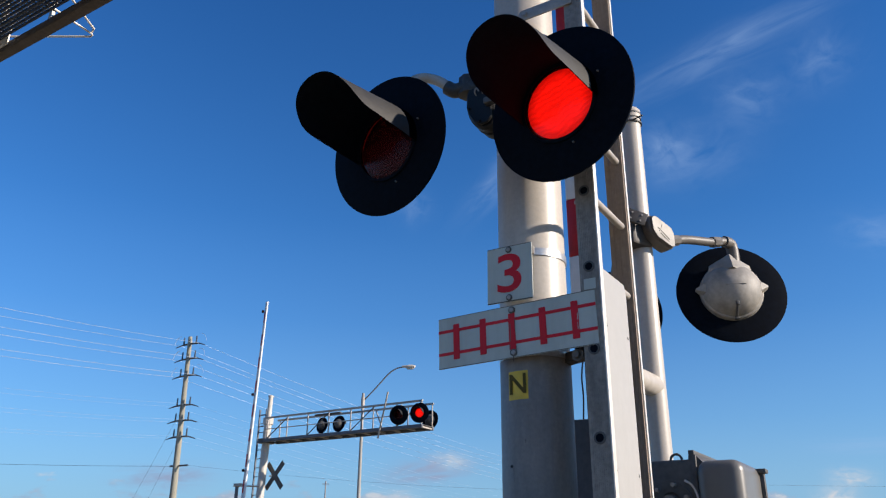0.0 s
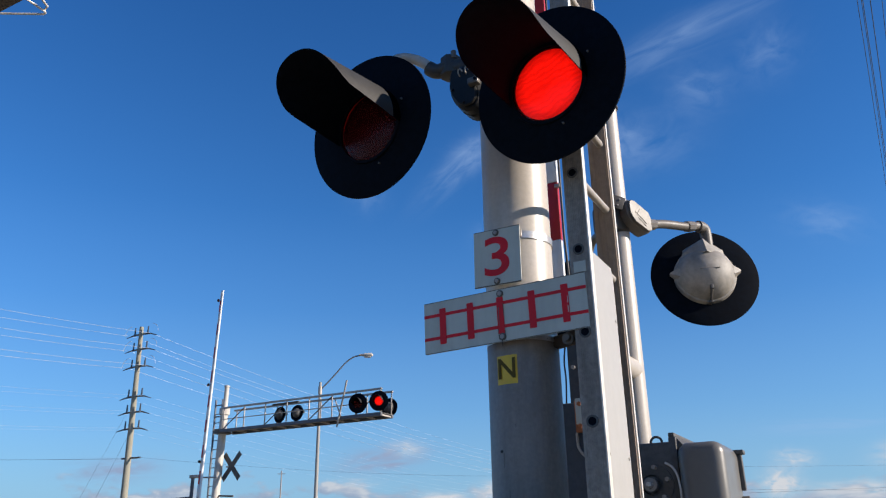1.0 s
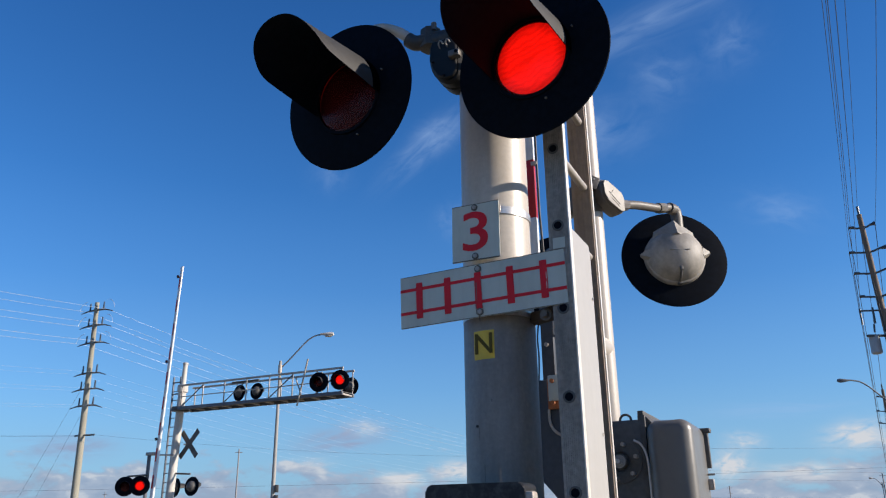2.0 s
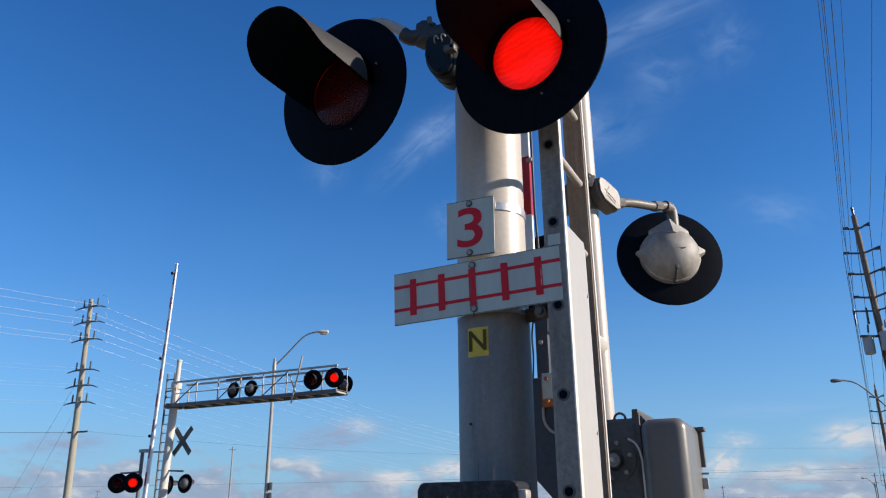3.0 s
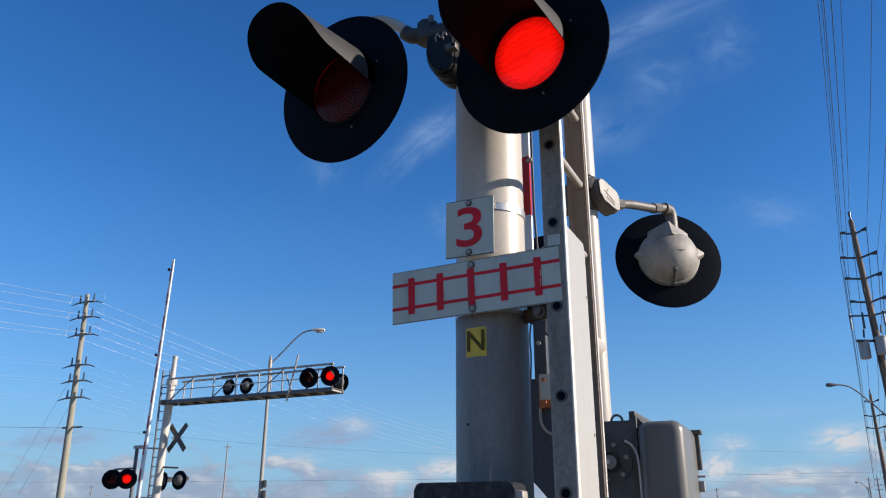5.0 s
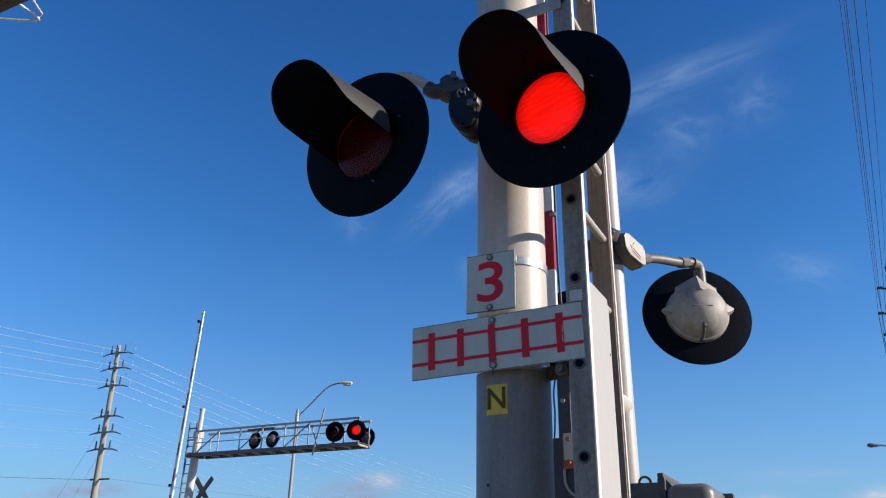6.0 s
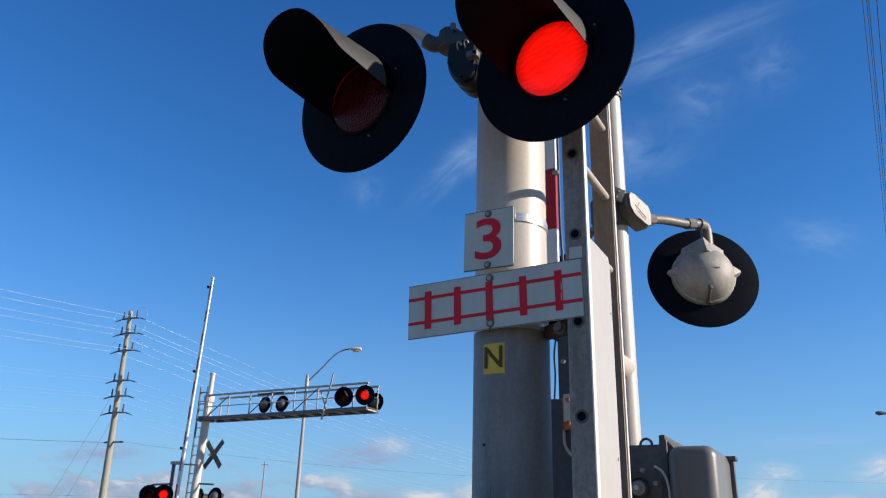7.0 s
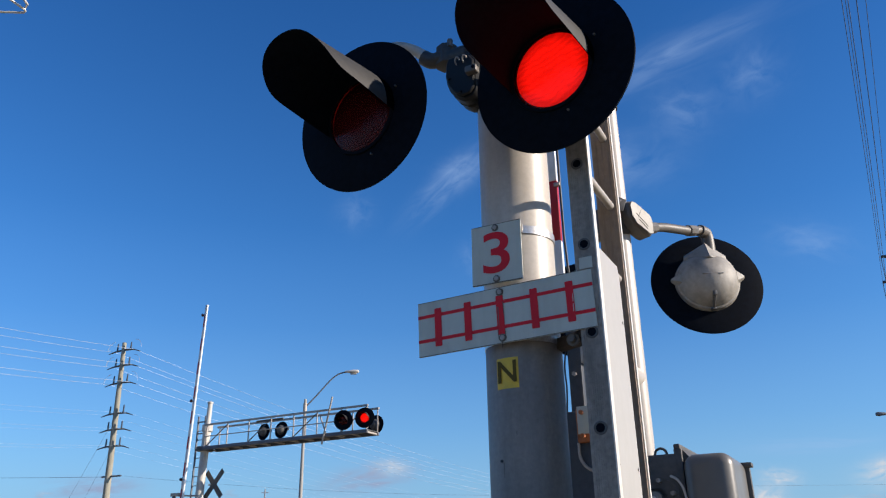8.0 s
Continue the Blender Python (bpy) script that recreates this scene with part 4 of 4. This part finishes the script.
def build_far_signal():
    mast = empty("signal_mast", far(-0.20, 0, 0) @ pose(0, 0, 0, 0, 1.7, 0), "tall round silver signal mast across the road", "signal mast")
    part("pole", rod((0, 0, 0), (0, 0, 6.25), 0.142, 0.132, 32), CREAM, mast)
    part("neck", rod((0, 0, 6.25), (0, 0, 7.0), 0.085, 0.08, 24), CREAM, mast, "narrower upper tube")
    part("cap", lathe([(0, 0.10), (-0.05, 0.10), (-0.09, 0.0)], 24), CREAM, mast, "", pose(0, 0, 6.98, -90))
    part("flange", rod((0, 0, 5.36), (0, 0, 5.50), 0.29, segs=28), DARKMECH, mast, "bolted flange")
    part("collar", rod((0, 0, 6.02), (0, 0, 6.24), 0.18, segs=28), CREAM, mast)
    part("outreach", box((0.8, 0.12, 0.12), (-0.42, 0, 2.30), 0.01), CREAM, mast, "short square outreach arm")
    gantry = build_walkway(far(0.1, -0.25, 5.42), 6.62, "signal_gantry", "aluminium cantilever walkway with rails over the road", 1, False)
    part("access_rail", rod((5.0, -0.08, -0.28), (5.35, -0.10, 1.15), 0.028, segs=8), GALV, gantry, "loose slanting access rail")
    part("access_rail", rod((4.9, -0.10, 0.62), (5.15, -0.10, 0.05), 0.022, segs=8), GALV, gantry)
    # the lights on the walkway
    for s, ph in ((5.90, 1), (6.68, 0)):
        p = FM + U * s - V * 0.36
        flashing_light(pose(p.x, p.y, 5.80, 3, 0, -12), ph, "black crossing light with a red lens on the walkway", "far crossing lights", 0.28, True)
        part("lamp_stem", rod((s - 0.1, 0.03, 0.1), (s - 0.1, 0.03, 0.72), 0.03, segs=10), GALV, gantry)
    for s, ph, a in ((2.58, 1, 146), (3.30, 0, 150)):
        p = FM + U * s - V * 0.10
        flashing_light(pose(p.x, p.y, 5.77, 3, 0, a) @ Matrix.Scale(0.88, 4), ph, "crossing light turned away on the walkway, grey back", "far crossing lights", 0.28, True)
    part("lamp_crossarm", rod((2.2, 0.1, 0.70), (3.3, 0.1, 0.70), 0.035, segs=10), DARKMECH, gantry)
    p = FM + U * 6.52 + V * 0.48
    flashing_light(pose(p.x, p.y, 5.72, 3, 0, 152), 1, "black crossing light turned aside at the walkway's end", "far crossing lights", 0.28, True)
    # ladder behind the mast
    lad = empty("ladder", far(-0.42, 0.12, 0), "narrow grey ladder beside the far mast", "ladder")
    for x in (-0.16, 0.16):
        # ladder seen on its shaded side, toned dark in the material
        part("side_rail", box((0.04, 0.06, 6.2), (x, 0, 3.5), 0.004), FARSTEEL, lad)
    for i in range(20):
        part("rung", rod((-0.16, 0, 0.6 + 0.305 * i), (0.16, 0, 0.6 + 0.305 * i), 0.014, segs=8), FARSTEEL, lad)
    for z in (5.5, 6.0, 6.4):
        part("stand_off", box((0.6, 0.04, 0.04), (0.1, 0, z), 0.004), FARSTEEL, lad)
    # crossed boards, seen from behind
    cb = empty("crossbuck", far(0.42, 0.10, 4.26, -8), "grey back of a crossbuck sign on the mast", "sign")
    for a in (45, -45):
        part("blade", slab(rounded(1.2, 0.2, 0.008, 2), 0.004), DARKMECH, cb, "plain sheet blade", pose(0, 0.002 * a / 45, 0, 0, a, 0))
    part("bracket", box((0.30, 0.04, 0.05), (-0.16, 0.03, 0), 0.005), GALV, cb)
    # post with the lower pair of lights
    g = pose(-9.03, 26.25, 0, 0, 0, YAW)
    post = empty("gate_post", g, "slim silver post of the far crossing gate", "post")
    part("pole", rod((0, 0, 0), (0, 0, 3.87), 0.058, 0.056, 24), FARSTEEL, post)
    part("cap_bracket", box((0.34, 0.12, 0.10), (0.06, 0, 3.87), 0.01), GALV, post)
    part("tie_rod", rod((0.1, 0, 3.84), (0.95, 0.1, 3.80), 0.025, segs=10), GALV, post)
    part("lamp_crossarm", rod((-0.75, -0.1, 3.19), (0.15, -0.1, 3.21), 0.03, segs=10), CAST, post)
    for dx, ph in ((-0.62, 1), (0.02, 0)):
        w = g @ Vector((dx, -0.28, 2.87))
        flashing_light(pose(w.x, w.y, w.z, 3, 0, 14), ph, "black crossing light with a red lens on the gate post", "far crossing lights", 0.28, True)
    w = FM + U * 0.80 + V * 0.0
    flashing_light(pose(w.x, w.y, 2.88, 3, 0, 152), 1, "crossing light turned away beside the far mast", "far crossing lights", 0.30, True)
    w = FM + U * -0.28 + V * 0.40
    flashing_light(pose(w.x, w.y, 2.88, 3, 0, 134), 0, "crossing light turned away beside the far mast", "far crossing lights", 0.30, True)
    part("lamp_crossarm", rod((0, 0, 3.32), (0.75, 0.05, 3.30), 0.03, segs=10), CAST, mast)
    # raised gate arm, leaning a little
    a, b = Vector((-8.72, 25.9, 1.55)), Vector((-8.47, 25.8, 10.12))
    d = (b - a).normalized()
    x = Vector((0.95, 0.3, 0))
    x = (x - d * x.dot(d)).normalized()
    m = Matrix((x, d.cross(x), d)).transposed().to_4x4()
    arm = empty("crossing_gate", Matrix.Translation(a) @ m, "raised far crossing gate arm striped red and white", "crossing gate")
    length, k, z = (b - a).length, 0, 0.0
    while z < length:
        z1 = min(z + 0.41, length)
        wd = 0.085 - 0.03 * z / length
        part("stripe", box((wd, 0.03, z1 - z - 0.002), (-wd * 0.42, 0.02, (z + z1) / 2), 0.003, Matrix.Rotation(radians(-62), 4, "Z")), ARMRED if k % 2 else ARMWHITE, arm, "red stripe" if k % 2 else "white stripe")
        z, k = z1, k + 1
    part("edge_channel", rod((0.03, -0.01, 0), (0.022, -0.01, length), 0.045, 0.030, 8), ARMWHITE, arm, "white edge channel")
    part("arm_base", box((0.16, 0.10, 0.9), (-0.02, 0.03, 0.1), 0.01), DARKMECH, arm)
    for z in (2.75, 5.25, 8.20):
        part("arm_light", lathe([(-0.06, 0.0), (-0.05, 0.045), (0.05, 0.045), (0.06, 0.0)], 14), REFLECTOR, arm, "small unlit dark red lamp", pose(-0.10, 0, z))


build_far_signal()


# ---- poles, lamps and wires in the distance ----
def catenary(a, b, sag, n=16):
    a, b = Vector(a), Vector(b)
    return [a.lerp(b, i / n) - Vector((0, 0, sag * 4 * (i / n) * (1 - i / n))) for i in range(n + 1)]


def wire(a, b, sag, r, mat, label, group="overhead wires"):
    tagged(part("wire", sweep(catenary(a, b, sag), r, 5), mat), label, "wire", group)


def build_line_pole():
    base, top = Vector((-26.28, 62.0, 0)), Vector((-26.72, 62.0, 19.02))
    d = (top - base).normalized()
    thing = empty("utility_pole", pose(base.x, base.y, 0), "tall pale utility pole with six stacked crossarm levels", "utility pole")
    part("pole", rod((0, 0, -0.2), top - base, 0.315, 0.165, 20), WOOD, thing)
    side = Vector((0.91, -0.42, 0))
    levels = (18.35, 17.08, 15.65, 13.2, 11.95, 10.65)
    ends = []
    for k, z in enumerate(levels):
        c = d * (z / d.z)
        a, b = c - side * 1.05, c + side * 1.15
        beam = part("crossarm", sweep([a - side * 0.55 + Vector((0, 0, -0.12)), a + side * 0.1, c + Vector((0, 0, 0.06)), b - side * 0.1, b + side * 0.65 + Vector((0, 0, -0.22))], [0.03, 0.06, 0.085, 0.06, 0.03], 6), PORCELAIN, thing, "dark steel crossarm")
        for e in (a, b):
            foot = c + (e - c) * 0.66
            part("insulator", rod(foot + Vector((0, 0, 0.02)), foot + Vector((0, 0, 0.66)), 0.075, 0.055, 8), PORCELAIN, beam)
            ends.append((k, base + e + Vector((0, 0, 0.0))))
        if k < 3:
            for e, sx in ((a, -1), (b, 1)):
                bow = [e + side * (sx * 0.75 * math.sin(x)) + Vector((0, 0, 0.75 * math.cos(x) + 0.1)) for x in (0.0, 0.4, 0.8, 1.2, 1.6)]
                part("jumper", sweep(bow, 0.018, 5), WIRE, beam, "curved jumper wire")
    c = d * 8.4
    part("lower_arm", sweep([c - side * 0.7, c + side * 1.3], 0.07, 6), PORCELAIN, thing)
    # guys
    for z, x, y in ((13.0, -2.6, -1.5), (10.6, -1.9, -1.0)):
        part("guy_wire", rod(d * z, (x * 1.6 - 0.6, y, 1.0), 0.008, segs=5), DARKWIRE, thing)
    for k, p in ends:
        thick, mat = (0.012, WIRE) if k < 3 else (0.004, WIRE)
        wire(p, p - Vector((0.42, 0.907, 0)) * 85, 2.6, thick, mat, "pale bare power line", "pole line wires")
        wire(p, p + Vector((0.42, 0.907, 0)) * 150, 3.0, thick, mat, "pale bare power line", "pole line wires")
    q = base + d * 8.4
    wire(q + side * 1.2, q + Vector((46, 14, -0.6)), 0.8, 0.006, DARKWIRE, "dark sagging service wire", "pole line wires")
    wire(q - side * 0.6, q + Vector((-70, -10, 3.0)), 1.0, 0.012, DARKWIRE, "dark sagging service wire", "pole line wires")


def street_lamp(base, height, reach, rise, label, dark=False, turn=0.0, head=0.75):
    thing = empty("street_lamp", pose(base[0], base[1], 0, 0, 0, turn), label, "street lamp", "street lamps")
    part("pole", rod((0, 0, 0), (0, 0, height + 0.12 * min(1, height / 8)), 0.12 * (1 if height > 6 else 0.6), 0.068 * (1 if height > 6 else 0.7), 20), CONCRETE, thing)
    part("bracket_collar", rod((0, 0, height - 0.5), (0, 0, height - 0.1), 0.10, segs=14), GALV, thing)
    pts = [(0, 0, height - 0.30), (reach * 0.30, 0, height + rise * 0.24), (reach * 0.62, 0, height + rise * 0.74), (reach * 0.82, 0, height + rise * 0.94), (reach, 0, height + rise)]
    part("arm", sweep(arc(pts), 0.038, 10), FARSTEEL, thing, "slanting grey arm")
    bm = lathe([(-head * 0.5, 0.0), (-head * 0.48, 0.07), (-head * 0.2, 0.11), (head * 0.2, 0.16), (head * 0.42, 0.13), (head * 0.5, 0.0)], 18)
    bmesh.ops.scale(bm, vec=(1, 1, 0.65), verts=bm.verts)
    head_part = part("lamp_head", bm, CREAM if not dark else TANK, thing, "flattened oval lamp head", pose(reach + head * 0.4, 0, height + rise + 0.02, 0, 0, -90))
    part("lamp_glass", box((head * 0.45, 0.2, 0.08), (reach + head * 0.5, 0, height + rise - 0.08), 0.03), PANEL, head_part, "pale lens bowl")
    return thing


def build_roadside_pole():
    """The dark pole line along the road, with transformers and a lamp."""
    side = Vector((0.86, -0.51, 0)).normalized()
    first = Vector((22.26, 35.54, 0))
    lean = Vector((-0.37, 0.36, 16.5)).normalized()
    bases = [(first, 16.1, lean), (Vector((42.45, 71.0, 0)), 12.9, Vector((-0.1, 0, 16)).normalized()), (Vector((117.6, 200.0, 0)), 12.6, Vector((0.1, 0, 16)).normalized())]
    tops = []
    for k, (b, h, d) in enumerate(bases):
        thing = empty("utility_pole", pose(b.x, b.y, 0), "dark wooden utility pole with crossarms" + (", three transformer cans and a lamp" if k == 0 else " farther along the road"), "utility pole", "roadside poles")
        part("pole", rod((0, 0, -0.2), d * h, 0.24, 0.12, 18), DARKWOOD, thing)
        part("top_pin", rod(d * h, d * (h + 0.45), 0.05, 0.07, 10), PORCELAIN, thing)
        pts = [b + d * (h + 0.4)]
        for z in (h - 0.6, h - 1.9, h - 3.0, h - 4.2)[: 4 if k == 0 else 3]:
            c = d * z
            w = 0.6 if z > h - 1 else 0.82
            beam = part("crossarm", sweep([c - side * w, c - side * 0.2 + Vector((0, 0, -0.1)), c + side * 0.2 + Vector((0, 0, -0.1)), c + side * w + Vector((0, 0, 0.1))], 0.05, 6), PORCELAIN, thing, "dark crossarm")
            for e in (-w, w):
                part("insulator", rod(c + side * e - side * 0.25 * (1 if e > 0 else -1), c + side * e, 0.06, 0.08, 8), PORCELAIN, beam)
                pts.append(b + c + side * e)
        if k == 0:
            c = d * (h - 5.0)
            beam = part("cutout_arm", sweep([c - side * 1.0 + Vector((0, 0, 0.1)), c, c + side * 1.1 + Vector((0, 0, 0.2))], 0.045, 6), PORCELAIN, thing)
            for e in (-0.95, -0.4, 0.5, 1.0):
                part("cutout", rod(c + side * e + Vector((0, 0, 0.2)), c + side * e - Vector((0, 0, 0.6)), 0.05, segs=8), PORCELAIN, beam)
            c = d * (h - 6.56)
            for e, y in ((-0.72, -0.2), (-0.12, -0.50), (0.80, 0.0)):
                p = c + side * e + Vector((0, y, 0.15 * e))
                can = part("transformer", lathe([(-0.43, 0.0), (-0.43, 0.20), (-0.38, 0.245), (0.36, 0.245), (0.38, 0.262), (0.42, 0.262), (0.46, 0.20), (0.48, 0.0)], 24), TANK, thing, "grey transformer can", Matrix.Translation(p) @ pose(0, 0, 0, 90))
                part("bushing", rod(p + Vector((0.08, 0, 0.62)), p + Vector((0.12, 0, 1.0)), 0.045, segs=8), PORCELAIN, can)
            part("transformer_bracket", box((2.1, 0.14, 0.10), c + Vector((0, 0, 0.3)), 0.01), DARKMECH, thing)
            a0 = d * 5.9
            part("lamp_arm", sweep(arc([a0, a0 + Vector((-0.95, 0, 0.95)), a0 + Vector((-1.82, 0, 1.68)), a0 + Vector((-2.52, 0, 1.82))]), 0.035, 8), FARSTEEL, thing, "curved lamp arm")
            bm = lathe([(-0.27, 0.0), (-0.25, 0.04), (-0.1, 0.07), (0.12, 0.10), (0.24, 0.07), (0.27, 0.0)], 16)
            part("lamp_head", bm, FARSTEEL, thing, "dark oval lamp head", Matrix.Translation(a0 + Vector((-2.74, 0, 1.80))) @ pose(0, 0, 0, 0, 0, 80))
            for z in (5.0, 8.5, 3.0):
                part("cable_run", sweep(catenary(d * z + Vector((-0.2, -0.2, 0)), d * (z + 4) + Vector((-0.24, -0.2, 0)), 0.0, 4), 0.03, 6), CABLE, thing)
        tops.append(pts)
    ahead = Vector((0.476, 0.88, 0)) * -46 + Vector((-0.72, 0.44, 0.5))
    for i, p in enumerate(tops[0]):
        wire(p, p + ahead, 0.9, 0.009, DARKWIRE, "dark power line above the roadside", "roadside wires")
    for pts, nxt in zip(tops, tops[1:]):
        for p, q in zip(pts, nxt):
            wire(p, q, 1.0, 0.016, DARKWIRE, "dark power line above the roadside", "roadside wires")


def distant_pole(x, y, h, arms=1):
    thing = empty("utility_pole", pose(x, y, 0), "thin distant utility pole", "utility pole", "distant poles")
    part("pole", rod((0, 0, 0), (0, 0, h), 0.11 if h > 3 else 0.04, 0.065 if h > 3 else 0.035, 10), GREYWOOD, thing)
    for k in range(arms):
        part("crossarm", box((0.8, 0.08, 0.07), (0, 0, h - 0.35 - 0.9 * k), 0.0), GREYWOOD, thing)


build_line_pole()
lamp = street_lamp((-7.5, 40.0), 9.55, 2.05, 1.5, "tall pale street lamp with one curved arm")
for z, h in ((3.35, 0.35), (2.75, 0.6)):
    part("pole_box", box((0.16, 0.20, h), (0.19, -0.05, z), 0.01), DARKMECH, lamp, "small dark box on the pole")
build_roadside_pole()
for x, y, h, arms in ((-20.65, 89.8, 9.8, 1), (-50.7, 130.7, 7.05, 2), (-51.9, 141.0, 6.06, 1), (-8.9, 109.8, 4.8, 1), (49.8, 130.9, 7.0, 2), (58.9, 138.0, 4.9, 1), (27.0, 53.6, 2.5, 0), (54.5, 89.7, 11.9, 3), (59.9, 104.0, 7.3, 2)):
    distant_pole(x, y, h, arms)
street_lamp((59.7, 104.1), 5.94, 1.10, 0.7, "small distant street lamp", True, 180, 0.6)
street_lamp((44.2, 111.6), 3.35, 1.5, 0.7, "small distant street lamp", True, 0, 0.6)


def build_distant_wires():
    for z, dz, y in ((7.7, 1.4, 92), (4.6, 0.9, 106)):
        wire((-130, y + 14, z - 1.2), (130, y - 12, z + dz), 1.6, 0.011, FARSTEEL, "thin dark wire far off", "distant wires")
    for z0, z1 in ((11.0, 14.2), (8.6, 9.2), (7.6, 7.9), (5.2, 5.6)):
        wire((10, 103, z0), (150, 127, z1), 1.1, 0.009, FARSTEEL, "thin dark wire far off", "distant wires")


build_distant_wires()


def build_diamond_sign():
    thing = empty("road_sign", pose(5.95, 11.65, 0, 0, 0, -32), "bare aluminium back of a diamond road sign on a post", "sign")
    part("plate", slab([(0, -0.53), (0.53, 0), (0, 0.53), (-0.53, 0)], 0.004), GALV, thing, "", pose(0, 0, 1.30))
    part("post", box((0.05, 0.04, 1.7), (0, -0.03, 0.85), 0.004), GALV, thing)


build_diamond_sign()


def motions():
    """The lights of each pair flash in turn, half a second each: the lit panel stands before its reflector or draws back behind it."""
    turns = [0.25 + 0.5 * k for k in range(16)]
    for panel, phase in PANELS:
        on = phase == 0
        rows = [(0.0, pose(0, 0 if on else 0.02, 0))]
        for t in turns:
            rows.append((t - 0.0167, pose(0, 0 if on else 0.02, 0)))
            on = not on
            rows.append((t + 0.0167, pose(0, 0 if on else 0.02, 0)))
        rows.append((8.0, pose(0, 0 if on else 0.02, 0)))
        walk(panel, rows)


motions()
